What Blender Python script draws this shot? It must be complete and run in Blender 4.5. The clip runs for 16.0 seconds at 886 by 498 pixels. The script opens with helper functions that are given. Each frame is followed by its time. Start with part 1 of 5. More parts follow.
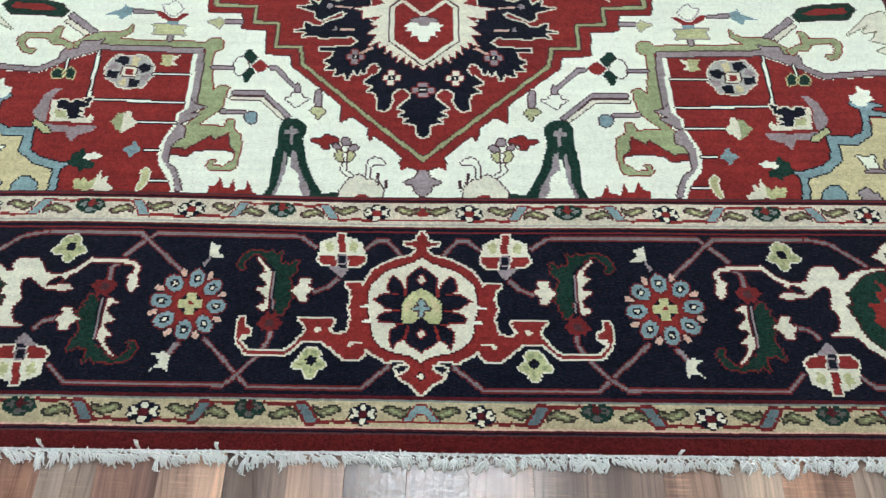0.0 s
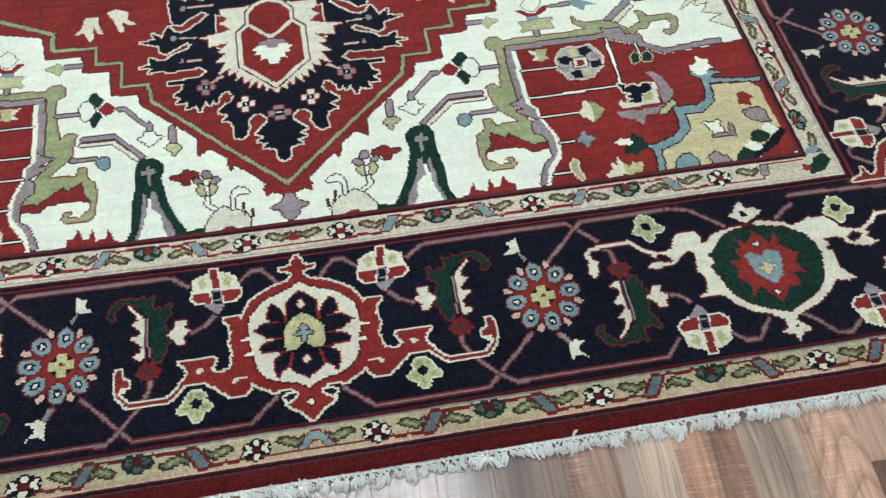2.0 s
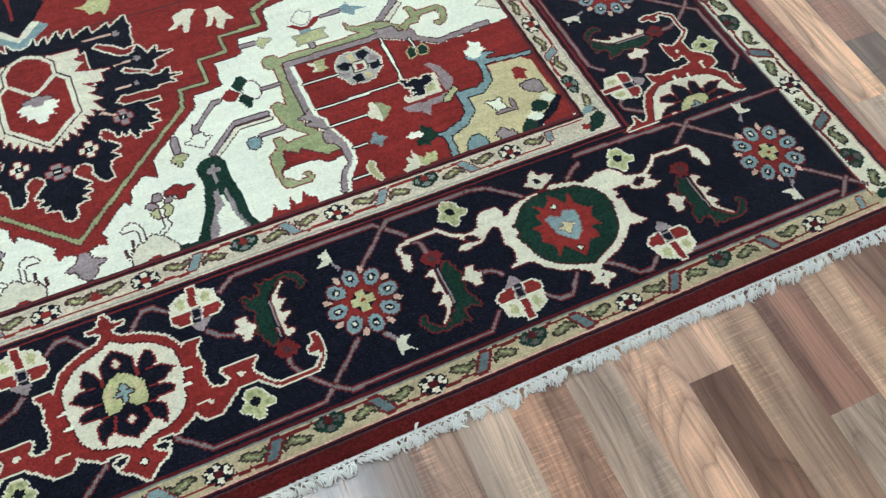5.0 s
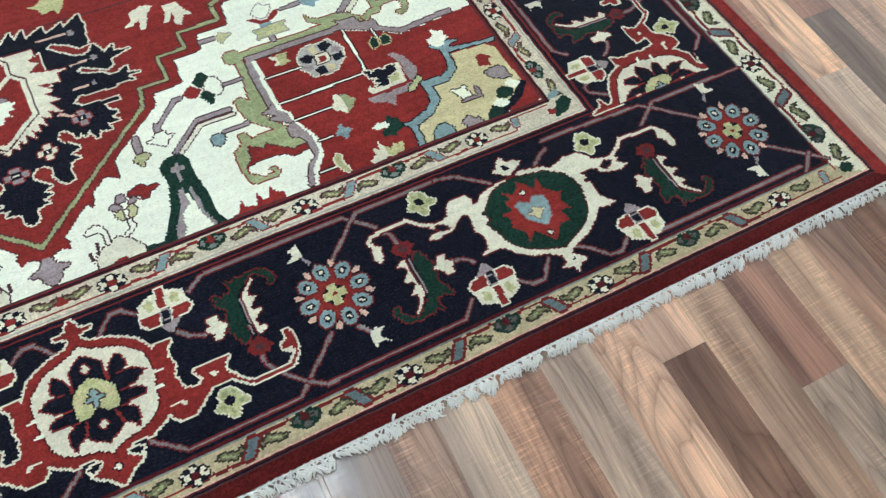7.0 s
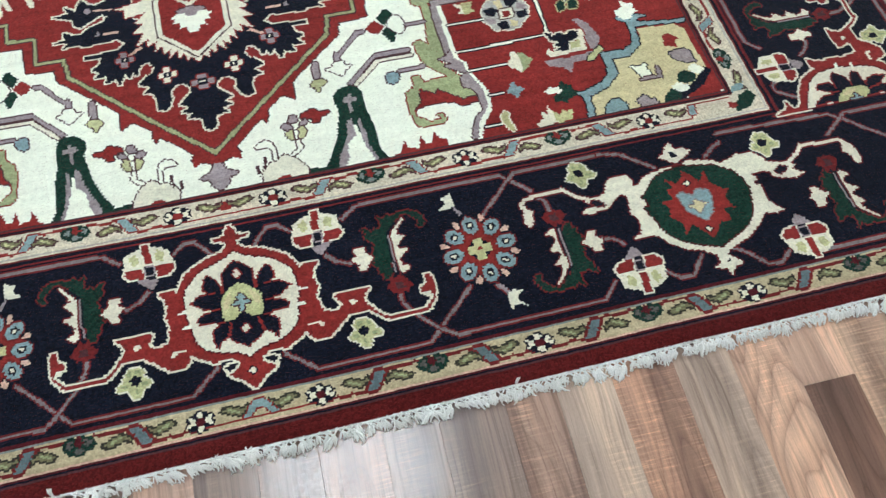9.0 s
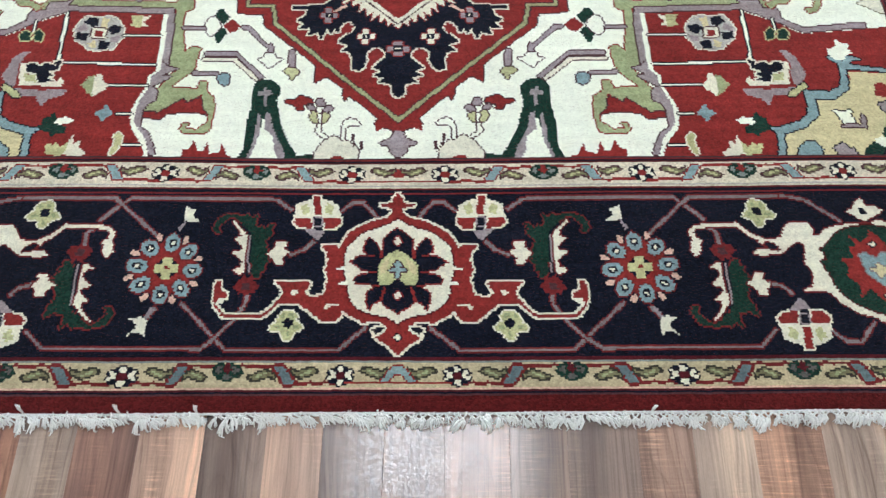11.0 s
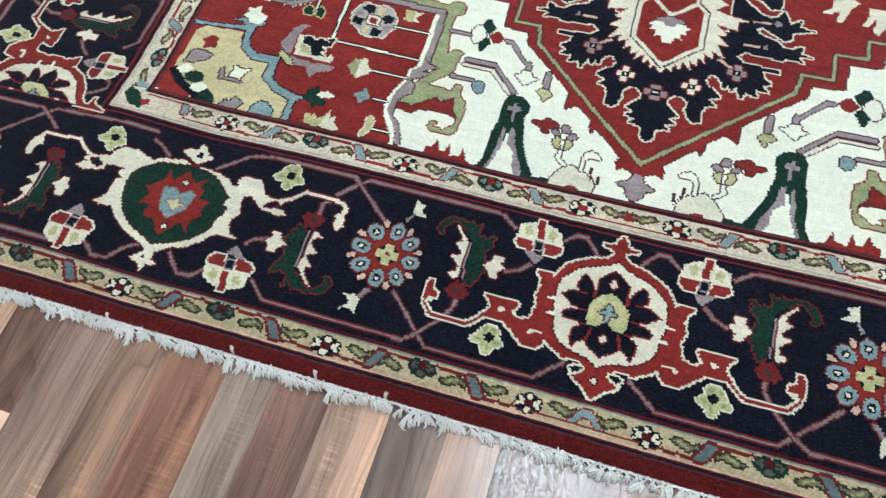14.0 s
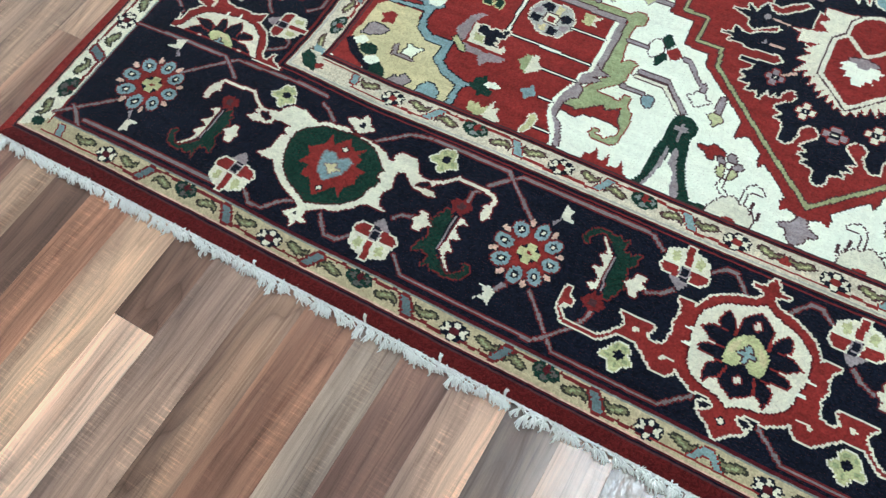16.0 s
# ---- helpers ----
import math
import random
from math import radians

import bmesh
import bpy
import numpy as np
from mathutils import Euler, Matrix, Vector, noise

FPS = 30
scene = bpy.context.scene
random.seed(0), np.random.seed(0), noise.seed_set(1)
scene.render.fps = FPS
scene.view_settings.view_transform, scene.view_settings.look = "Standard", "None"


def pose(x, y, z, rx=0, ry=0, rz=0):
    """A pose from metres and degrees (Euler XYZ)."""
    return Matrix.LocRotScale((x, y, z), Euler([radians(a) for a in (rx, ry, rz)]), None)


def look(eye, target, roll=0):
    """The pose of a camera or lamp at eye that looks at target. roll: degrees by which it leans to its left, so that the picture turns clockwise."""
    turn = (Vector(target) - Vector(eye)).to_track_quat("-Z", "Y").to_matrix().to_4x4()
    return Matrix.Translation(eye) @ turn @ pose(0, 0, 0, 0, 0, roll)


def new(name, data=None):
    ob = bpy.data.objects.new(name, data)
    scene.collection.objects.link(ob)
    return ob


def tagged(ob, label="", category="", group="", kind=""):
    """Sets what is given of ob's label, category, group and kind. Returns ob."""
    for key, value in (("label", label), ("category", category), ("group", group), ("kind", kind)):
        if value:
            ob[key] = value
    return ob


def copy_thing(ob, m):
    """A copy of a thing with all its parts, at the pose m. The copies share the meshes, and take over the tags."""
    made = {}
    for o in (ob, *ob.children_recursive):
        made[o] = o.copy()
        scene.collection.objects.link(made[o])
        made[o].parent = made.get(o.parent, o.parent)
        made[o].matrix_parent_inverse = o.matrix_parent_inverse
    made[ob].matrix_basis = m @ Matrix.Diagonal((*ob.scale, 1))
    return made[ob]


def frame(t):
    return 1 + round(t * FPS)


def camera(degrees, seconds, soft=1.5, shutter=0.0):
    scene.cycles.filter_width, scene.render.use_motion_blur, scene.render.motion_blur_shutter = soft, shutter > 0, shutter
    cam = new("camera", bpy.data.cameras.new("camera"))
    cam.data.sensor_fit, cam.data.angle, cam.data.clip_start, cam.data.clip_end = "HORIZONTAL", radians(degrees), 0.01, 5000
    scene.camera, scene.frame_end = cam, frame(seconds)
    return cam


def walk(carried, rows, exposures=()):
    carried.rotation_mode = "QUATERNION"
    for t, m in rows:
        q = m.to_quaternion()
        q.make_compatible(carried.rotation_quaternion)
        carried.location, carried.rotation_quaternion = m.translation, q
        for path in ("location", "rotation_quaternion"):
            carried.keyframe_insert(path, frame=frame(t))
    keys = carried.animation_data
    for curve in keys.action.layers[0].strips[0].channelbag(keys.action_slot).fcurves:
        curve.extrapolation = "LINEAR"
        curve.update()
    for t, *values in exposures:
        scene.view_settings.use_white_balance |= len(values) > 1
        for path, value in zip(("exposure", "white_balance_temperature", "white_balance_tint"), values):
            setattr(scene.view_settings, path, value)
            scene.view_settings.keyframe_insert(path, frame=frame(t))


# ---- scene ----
import itertools

cam = camera(59.0, 16.0, soft=1.4, shutter=0.2)
PATH = [
    (0, (0.061, -0.253, 1.166), (0.01, 0.71, -0.586), -1.7),
    (0.5, (0.077, -0.247, 1.167), (0.07, 0.715, -0.586), -1.4),
    (1, (0.097, -0.242, 1.171), (0.139, 0.722, -0.581), -1.5),
    (1.5, (0.116, -0.246, 1.168), (0.239, 0.73, -0.574), 0.8),
    (2, (0.131, -0.248, 1.17), (0.293, 0.713, -0.576), 0.9),
    (2.5, (0.142, -0.255, 1.173), (0.362, 0.706, -0.567), 1.8),
    (3, (0.157, -0.267, 1.175), (0.435, 0.691, -0.559), 2.3),
    (3.5, (0.176, -0.269, 1.18), (0.511, 0.676, -0.55), 3.2),
    (4, (0.191, -0.274, 1.176), (0.58, 0.658, -0.55), 4.2),
    (4.5, (0.209, -0.277, 1.178), (0.642, 0.631, -0.551), 4.7),
    (5, (0.225, -0.282, 1.177), (0.706, 0.605, -0.55), 5.1),
    (5.2, (0.229, -0.283, 1.175), (0.732, 0.595, -0.55), 5.4),
    (6.25, (0.243, -0.287, 1.173), (0.795, 0.556, -0.556), 6.6),
    (7.3, (0.224, -0.284, 1.17), (0.734, 0.558, -0.571), 5.7),
    (7.5, (0.234, -0.285, 1.171), (0.704, 0.561, -0.579), 4.5),
    (8, (0.218, -0.282, 1.168), (0.621, 0.569, -0.597), 3.9),
    (8.5, (0.193, -0.274, 1.163), (0.514, 0.582, -0.617), 3.1),
    (9, (0.169, -0.27, 1.159), (0.416, 0.602, -0.624), 2.5),
    (9.2, (0.157, -0.27, 1.157), (0.381, 0.608, -0.626), 2.5),
    (11.3, (0.081, -0.247, 1.168), (0.007, 0.618, -0.633), -2.7),
    (11.5, (0.076, -0.251, 1.163), (-0.026, 0.625, -0.632), -3.3),
    (12, (0.056, -0.248, 1.164), (-0.109, 0.631, -0.625), -4.7),
    (12.5, (0.036, -0.247, 1.166), (-0.194, 0.634, -0.614), -6.1),
    (13, (0.017, -0.242, 1.172), (-0.277, 0.626, -0.606), -7.3),
    (13.5, (0.001, -0.244, 1.174), (-0.358, 0.61, -0.599), -8.5),
    (14, (-0.018, -0.246, 1.177), (-0.436, 0.595, -0.59), -9.2),
    (14.5, (-0.037, -0.246, 1.181), (-0.522, 0.571, -0.579), -9.9),
    (15, (-0.053, -0.253, 1.18), (-0.61, 0.534, -0.572), -10.9),
    (15.5, (-0.069, -0.259, 1.187), (-0.679, 0.488, -0.565), -12.1),
    (16, (-0.078, -0.271, 1.187), (-0.728, 0.448, -0.562), -12.7),
]
walk(cam, [(t, look(eye, target, roll)) for t, eye, target, roll in PATH], [(0.0, -0.04, 6380, 10), (5.0, -0.03, 6330, 7), (8.5, 0.06, 6400, 9), (12.5, 0.05, 6480, 15), (16.0, 0.06, 6150, 5)])

# ---- light ----
world = bpy.data.worlds.new("world")
scene.world = world
world.use_nodes = True
world.node_tree.nodes["Background"].inputs["Color"].default_value = (0.8, 0.86, 1.0, 1)
world.node_tree.nodes["Background"].inputs["Strength"].default_value = 0.05

CEIL = 2.75
PANEL_POWER = 15.0
PANEL_SIZE = (0.88, 0.62)
# The first panel makes the floor glare; the other seven are added fill.
PANELS = [(0.0, 0.60), (-2.3, 1.50), (3.0, 1.50), (0.12, 2.90), (-2.3, 3.60), (3.0, 3.60), (-2.3, -2.1), (3.1, -2.1)]

# ---- materials ----


def nodes_of(name, rough=0.8, metallic=0.0):
    m = bpy.data.materials.new(name)
    m.use_nodes = True
    nt = m.node_tree
    b = nt.nodes["Principled BSDF"]
    b.inputs["Roughness"].default_value = rough
    b.inputs["Metallic"].default_value = metallic
    return m, nt, b


def noise_node(nt, vec, scale, detail=3.0, rough=0.55):
    n = nt.nodes.new("ShaderNodeTexNoise")
    n.inputs["Scale"].default_value = scale
    n.inputs["Detail"].default_value = detail
    n.inputs["Roughness"].default_value = rough
    nt.links.new(vec, n.inputs["Vector"])
    return n


def mapping(nt, vec, scale):
    n = nt.nodes.new("ShaderNodeMapping")
    n.inputs["Scale"].default_value = scale
    nt.links.new(vec, n.inputs["Vector"])
    return n.outputs["Vector"]


def ramp(nt, fac, stops):
    n = nt.nodes.new("ShaderNodeValToRGB")
    while len(n.color_ramp.elements) < len(stops):
        n.color_ramp.elements.new(0.5)
    for e, (p, c) in zip(n.color_ramp.elements, stops):
        e.position = p
        e.color = (*c, 1) if len(c) == 3 else c
    nt.links.new(fac, n.inputs["Fac"])
    return n.outputs["Color"]


def mix(nt, kind, fac, a, b):
    n = nt.nodes.new("ShaderNodeMix")
    n.data_type = "RGBA"
    n.blend_type = kind
    for sock, val in ((n.inputs[0], fac), (n.inputs[6], a), (n.inputs[7], b)):
        if isinstance(val, (int, float)):
            sock.default_value = val
        elif isinstance(val, tuple):
            sock.default_value = (*val, 1)
        else:
            nt.links.new(val, sock)
    return n.outputs[2]


def bump(nt, height, strength, distance, normal=None):
    n = nt.nodes.new("ShaderNodeBump")
    n.inputs["Strength"].default_value = strength
    n.inputs["Distance"].default_value = distance
    nt.links.new(height, n.inputs["Height"])
    if normal is not None:
        nt.links.new(normal, n.inputs["Normal"])
    return n.outputs["Normal"]


def position(nt):
    return nt.nodes.new("ShaderNodeNewGeometry").outputs["Position"]


def wool(name, colour, calm=1.0, speck=0.2):
    """Cut wool pile: row streaks of uneven dye, a fine speckle of single tufts, dull and slightly sheened."""
    m, nt, b = nodes_of(name, 0.95)
    p = position(nt)
    streak = noise_node(nt, mapping(nt, p, (3.0, 60.0, 1.0)), 1.0, 4.0, 0.6).outputs["Fac"]
    patch = noise_node(nt, p, 9.0, 3.0).outputs["Fac"]
    cells = nt.nodes.new("ShaderNodeTexVoronoi")
    cells.inputs["Scale"].default_value = 1.0
    nt.links.new(mapping(nt, p, (390.0, 390.0, 0.0)), cells.inputs["Vector"])
    knot = cells.outputs["Distance"]
    tuft = nt.nodes.new("ShaderNodeSeparateColor")
    nt.links.new(cells.outputs["Color"], tuft.inputs[0])
    tuft = tuft.outputs[0]
    fuzz = noise_node(nt, p, 130.0, 3.0, 0.65).outputs["Fac"]
    c = mix(nt, "MULTIPLY", calm, tuple(colour), ramp(nt, streak, [(0.3, (0.84, 0.83, 0.82)), (0.7, (1.12, 1.12, 1.12))]))
    c = mix(nt, "MULTIPLY", calm, c, ramp(nt, patch, [(0.3, (0.86, 0.86, 0.86)), (0.7, (1.10, 1.10, 1.10))]))
    c = mix(nt, "MULTIPLY", calm, c, ramp(nt, tuft, [(0.0, (1 - speck, 1 - speck, 1 - speck)), (1.0, (1 + speck * 0.8, 1 + speck * 0.8, 1 + speck * 0.8))]))
    c = mix(nt, "MULTIPLY", calm, c, ramp(nt, fuzz, [(0.3, (0.84, 0.84, 0.84)), (0.7, (1.13, 1.13, 1.13))]))
    if speck > 0.45:
        # pale lint caught in the dark pile
        lint = noise_node(nt, mapping(nt, p, (210.0, 330.0, 100.0)), 1.0, 2.0, 0.5).outputs["Fac"]
        c = mix(nt, "MIX", ramp(nt, lint, [(0.60, (0, 0, 0)), (0.78, (0.22, 0.22, 0.22))]), c, (0.10, 0.105, 0.13))
    nt.links.new(c, b.inputs["Base Color"])
    b.inputs["Sheen Weight"].default_value = 0.085
    b.inputs["Sheen Roughness"].default_value = 0.5
    b.inputs["Specular IOR Level"].default_value = 0.05
    dome = nt.nodes.new("ShaderNodeMath")
    dome.operation = "SUBTRACT"
    dome.inputs[0].default_value = 1.0
    nt.links.new(knot, dome.inputs[1])
    nt.links.new(bump(nt, dome.outputs[0], 0.40, 0.0016, bump(nt, fuzz, 0.40, 0.004)), b.inputs["Normal"])
    return m


DYES = {
    "K": ("navy_wool", (0.0062, 0.0074, 0.0150)),
    "R": ("red_wool", (0.242, 0.0265, 0.0225)),
    "M": ("maroon_wool", (0.085, 0.010, 0.014)),
    "C": ("cream_wool", (0.74, 0.71, 0.545)),
    "W": ("ivory_wool", (0.835, 0.855, 0.70)),
    "G": ("bottle_green_wool", (0.010, 0.036, 0.024)),
    "g": ("sage_wool", (0.33, 0.37, 0.19)),
    "Y": ("pale_green_wool", (0.52, 0.52, 0.26)),
    "B": ("pale_blue_wool", (0.225, 0.335, 0.345)),
    "L": ("mauve_grey_wool", (0.32, 0.265, 0.265)),
    "T": ("gold_wool", (0.62, 0.54, 0.30)),
    "P": ("pink_wool", (0.68, 0.44, 0.33)),
    "D": ("brown_mauve_wool", (0.075, 0.032, 0.035)),
    "O": ("olive_wool", (0.185, 0.175, 0.092)),
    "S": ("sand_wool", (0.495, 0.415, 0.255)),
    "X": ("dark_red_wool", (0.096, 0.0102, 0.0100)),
    "H": ("grey_wool", (0.44, 0.425, 0.375)),
    "U": ("grey_teal_wool", (0.115, 0.17, 0.185)),
    "Z": ("outline_red_wool", (0.158, 0.018, 0.018)),
    "Q": ("peach_cream_wool", (0.65, 0.585, 0.44)),
    "N": ("dusty_teal_wool", (0.215, 0.245, 0.225)),
    "J": ("umber_green_wool", (0.036, 0.034, 0.024)),
    "E": ("umber_grey_wool", (0.100, 0.092, 0.085)),
    "V": ("vine_grey_wool", (0.215, 0.19, 0.185)),
}
CODES = list(DYES)
WOOL = [wool(*DYES[c], calm={"W": 0.35, "C": 0.55, "T": 0.7}.get(c, 1.0), speck={"K": 0.6, "G": 0.5, "R": 0.26, "X": 0.35}.get(c, 0.22)) for c in CODES]


def plain(name, colour, rough=0.8, grain=40.0, amount=0.12):
    m, nt, b = nodes_of(name, rough)
    p = position(nt)
    n = noise_node(nt, p, grain, 4.0).outputs["Fac"]
    c = mix(nt, "MULTIPLY", 1.0, tuple(colour), ramp(nt, n, [(0.3, (1 - amount,) * 3), (0.7, (1 + amount,) * 3)]))
    nt.links.new(c, b.inputs["Base Color"])
    nt.links.new(bump(nt, n, 0.15, 0.002), b.inputs["Normal"])
    return m


COTTON = plain("fringe_cotton", (0.91, 0.90, 0.85), 0.9, 900.0, 0.16)
PLASTER = plain("wall_paint", (0.78, 0.77, 0.74), 0.85, 6.0, 0.04)
TILE = plain("ceiling_board", (0.80, 0.80, 0.78), 0.9, 60.0, 0.06)
BACKING = plain("rug_backing", (0.20, 0.035, 0.03), 0.95, 300.0, 0.2)


def lamp_glow():
    m, nt, b = nodes_of("panel_diffuser", 0.6)
    b.inputs["Base Color"].default_value = (0.9, 0.9, 0.9, 1)
    b.inputs["Emission Color"].default_value = (0.86, 1.0, 1.10, 1)
    b.inputs["Emission Strength"].default_value = PANEL_POWER
    return m


def laminate(name, colour):
    """Printed laminate strip: long grain, cross chatter marks, colour by strip."""
    m, nt, b = nodes_of(name, 0.34)
    info = nt.nodes.new("ShaderNodeObjectInfo").outputs["Random"]
    p = nt.nodes.new("ShaderNodeTexCoord").outputs["Object"]
    off = nt.nodes.new("ShaderNodeVectorMath")
    off.operation = "MULTIPLY_ADD"
    comb = nt.nodes.new("ShaderNodeCombineXYZ")
    for i in range(3):
        nt.links.new(info, comb.inputs[i])
    nt.links.new(comb.outputs[0], off.inputs[0])
    off.inputs[1].default_value = (37.0, 91.0, 53.0)
    nt.links.new(p, off.inputs[2])
    q = off.outputs[0]
    grey = sum(colour) / 3
    tone = mix(nt, "MULTIPLY", 1.0, tuple(1.33 * (0.84 * c + 0.16 * grey) for c in colour), ramp(nt, info, [(0.0, (0.86, 0.86, 0.87)), (1.0, (1.14, 1.12, 1.10))]))
    wob = noise_node(nt, mapping(nt, q, (6.0, 1.6, 1.0)), 1.0, 3.0).outputs["Fac"]
    warp = nt.nodes.new("ShaderNodeVectorMath")
    warp.operation = "MULTIPLY_ADD"
    nt.links.new(wob, warp.inputs[0])
    warp.inputs[1].default_value = (0.07, 0.0, 0.0)
    nt.links.new(q, warp.inputs[2])
    g1 = noise_node(nt, mapping(nt, warp.outputs[0], (150.0, 3.2, 1.0)), 1.0, 5.0, 0.68).outputs["Fac"]
    g2 = noise_node(nt, mapping(nt, q, (420.0, 9.0, 1.0)), 1.0, 3.0, 0.6).outputs["Fac"]
    blot = noise_node(nt, mapping(nt, q, (9.0, 2.5, 1.0)), 1.0, 3.0).outputs["Fac"]
    chat = noise_node(nt, mapping(nt, q, (20.0, 300.0, 1.0)), 1.0, 4.0, 0.65).outputs["Fac"]
    # slow bands of figure, hairline grain, soft blotches; chatter marks on some boards only
    figure = noise_node(nt, mapping(nt, warp.outputs[0], (19.0, 0.9, 1.0)), 1.0, 3.0, 0.55).outputs["Fac"]
    # cathedral figure: height lines of a slow, long-drawn swell
    swell = noise_node(nt, mapping(nt, q, (8.5, 1.15, 1.0)), 1.0, 1.6, 0.42).outputs["Fac"]
    lines = nt.nodes.new("ShaderNodeMath")
    lines.operation = "MULTIPLY"
    lines.inputs[1].default_value = 20.0
    nt.links.new(swell, lines.inputs[0])
    arch = nt.nodes.new("ShaderNodeMath")
    arch.operation = "FRACT"
    nt.links.new(lines.outputs[0], arch.inputs[0])
    some = nt.nodes.new("ShaderNodeMath")
    some.operation = "PINGPONG"
    some.inputs[1].default_value = 1.0
    times = nt.nodes.new("ShaderNodeMath")
    times.operation = "MULTIPLY"
    times.inputs[1].default_value = 7.3
    nt.links.new(info, times.inputs[0])
    nt.links.new(times.outputs[0], some.inputs[0])
    c = mix(nt, "MULTIPLY", 1.0, tone, ramp(nt, figure, [(0.30, (0.64, 0.58, 0.56)), (0.44, (0.86, 0.84, 0.83)), (0.50, (1.04, 1.02, 1.0)), (0.70, (1.36, 1.32, 1.25))]))
    c = mix(nt, "MULTIPLY", some.outputs[0], c, ramp(nt, arch.outputs[0], [(0.0, (0.62, 0.55, 0.52)), (0.09, (0.98, 0.96, 0.94)), (0.55, (1.20, 1.16, 1.10)), (1.0, (0.80, 0.75, 0.72))]))
    c = mix(nt, "MULTIPLY", 0.8, c, ramp(nt, g1, [(0.34, (0.60, 0.55, 0.53)), (0.46, (0.99, 0.98, 0.97)), (0.66, (1.24, 1.21, 1.17))]))
    c = mix(nt, "MULTIPLY", 0.8, c, ramp(nt, g2, [(0.3, (0.82, 0.81, 0.80)), (0.7, (1.12, 1.12, 1.12))]))
    c = mix(nt, "MULTIPLY", 1.0, c, ramp(nt, blot, [(0.3, (0.68, 0.67, 0.69)), (0.7, (1.32, 1.28, 1.20))]))
    chatter = mix(nt, "MULTIPLY", 1.0, c, ramp(nt, chat, [(0.35, (0.80, 0.79, 0.78)), (0.54, (1.0, 1.0, 1.0)), (0.66, (1.55, 1.48, 1.38))]))
    where = ramp(nt, noise_node(nt, mapping(nt, q, (14.0, 3.0, 1.0)), 1.0, 2.0).outputs["Fac"], [(0.48, (0, 0, 0)), (0.66, (1, 1, 1))])
    c = mix(nt, "MIX", where, c, chatter)
    nt.links.new(c, b.inputs["Base Color"])
    pores = noise_node(nt, mapping(nt, q, (700.0, 110.0, 1.0)), 1.0, 2.0, 0.6).outputs["Fac"]
    r = ramp(nt, blot, [(0.3, (0.34, 0.34, 0.34)), (0.7, (0.48, 0.48, 0.48))])
    nt.links.new(r, b.inputs["Roughness"])
    b.inputs["Specular IOR Level"].default_value = 0.32
    nt.links.new(bump(nt, pores, 0.3, 0.00015), b.inputs["Normal"])
    nt.links.new(ramp(nt, noise_node(nt, mapping(nt, q, (720.0, 230.0, 1.0)), 1.0, 1.0, 0.5).outputs["Fac"], [(0.46, (0.02, 0.02, 0.02)), (0.55, (1, 1, 1))]), b.inputs["Coat Weight"])
    b.inputs["Coat IOR"].default_value = 1.62
    scratch = noise_node(nt, mapping(nt, q, (700.0, 200.0, 1.0)), 1.0, 2.0, 0.65).outputs["Fac"]
    nt.links.new(ramp(nt, scratch, [(0.40, (0.07, 0.07, 0.07)), (0.65, (0.26, 0.26, 0.26))]), b.inputs["Coat Roughness"])
    nt.links.new(bump(nt, scratch, 1.0, 0.00004), b.inputs["Coat Normal"])
    return m


BOARD_TONES = {
    "a": ("tan", (0.372, 0.240, 0.168)), "b": ("dark_brown", (0.166, 0.089, 0.064)), "c": ("red_brown", (0.330, 0.155, 0.096)), "d": ("orange_tan", (0.410, 0.262, 0.180)),
    "e": ("pale_oak", (0.709, 0.474, 0.342)), "j": ("grey_tan", (0.330, 0.250, 0.200)), "k": ("dark_red_brown", (0.222, 0.113, 0.084)), "l": ("umber", (0.191, 0.117, 0.086)), "f": ("grey_brown", (0.212, 0.149, 0.123)), "g": ("mid_brown", (0.261, 0.151, 0.109)), "i": ("rose_brown", (0.300, 0.195, 0.152)), "h": ("pink_tan", (0.390, 0.250, 0.185)),
}
LAM = {k: laminate("laminate_" + n, c) for k, (n, c) in BOARD_TONES.items()}
# tones of the strips beside the fringe, by strip; (strip, True) is the board nearer the wall behind
TONES = {-2: "a", -1: "b", 0: "c", 1: "d", (2, False): "b", (2, True): "e", 3: "i", 4: "l", 5: "c", 6: "j", 7: "k", 8: "h", 9: "f", 10: "h", 11: "f", 12: "f", 13: "i", 14: "f",
         15: "f", 16: "i", 17: "j", 18: "g", 19: "j", 20: "h", (21, False): "h", (21, True): "b", 22: "a", (23, False): "k", (23, True): "j", 24: "a", 25: "g", 26: "b", 27: "f", (28, False): "d", (28, True): "j", 29: "f", 30: "i"}
SEAM = plain("laminate_seam", (0.10, 0.07, 0.055), 0.7, 100.0, 0.2)
GLOW = lamp_glow()
FRAME_WHITE = plain("white_metal", (0.75, 0.75, 0.75), 0.4, 20.0, 0.03)

# ---- room ----


def obj(name, bm, mats, parent=None, label=""):
    me = bpy.data.meshes.new(name)
    bm.to_mesh(me)
    bm.free()
    for m in mats if isinstance(mats, (list, tuple)) else [mats]:
        me.materials.append(m)
    ob = new(name, me)
    if parent is not None:
        ob.parent = parent
    if label:
        ob["label"] = label
    return ob


def box(bm, x0, y0, z0, x1, y1, z1, bevel=0.0):
    m = Matrix.Translation(((x0 + x1) / 2, (y0 + y1) / 2, (z0 + z1) / 2)) @ Matrix.Diagonal((x1 - x0, y1 - y0, z1 - z0, 1))
    g = bmesh.ops.create_cube(bm, size=1.0, matrix=m)
    if bevel:
        edges = {e for v in g["verts"] for e in v.link_edges}
        bmesh.ops.bevel(bm, geom=list(edges), offset=bevel, segments=2, affect="EDGES")


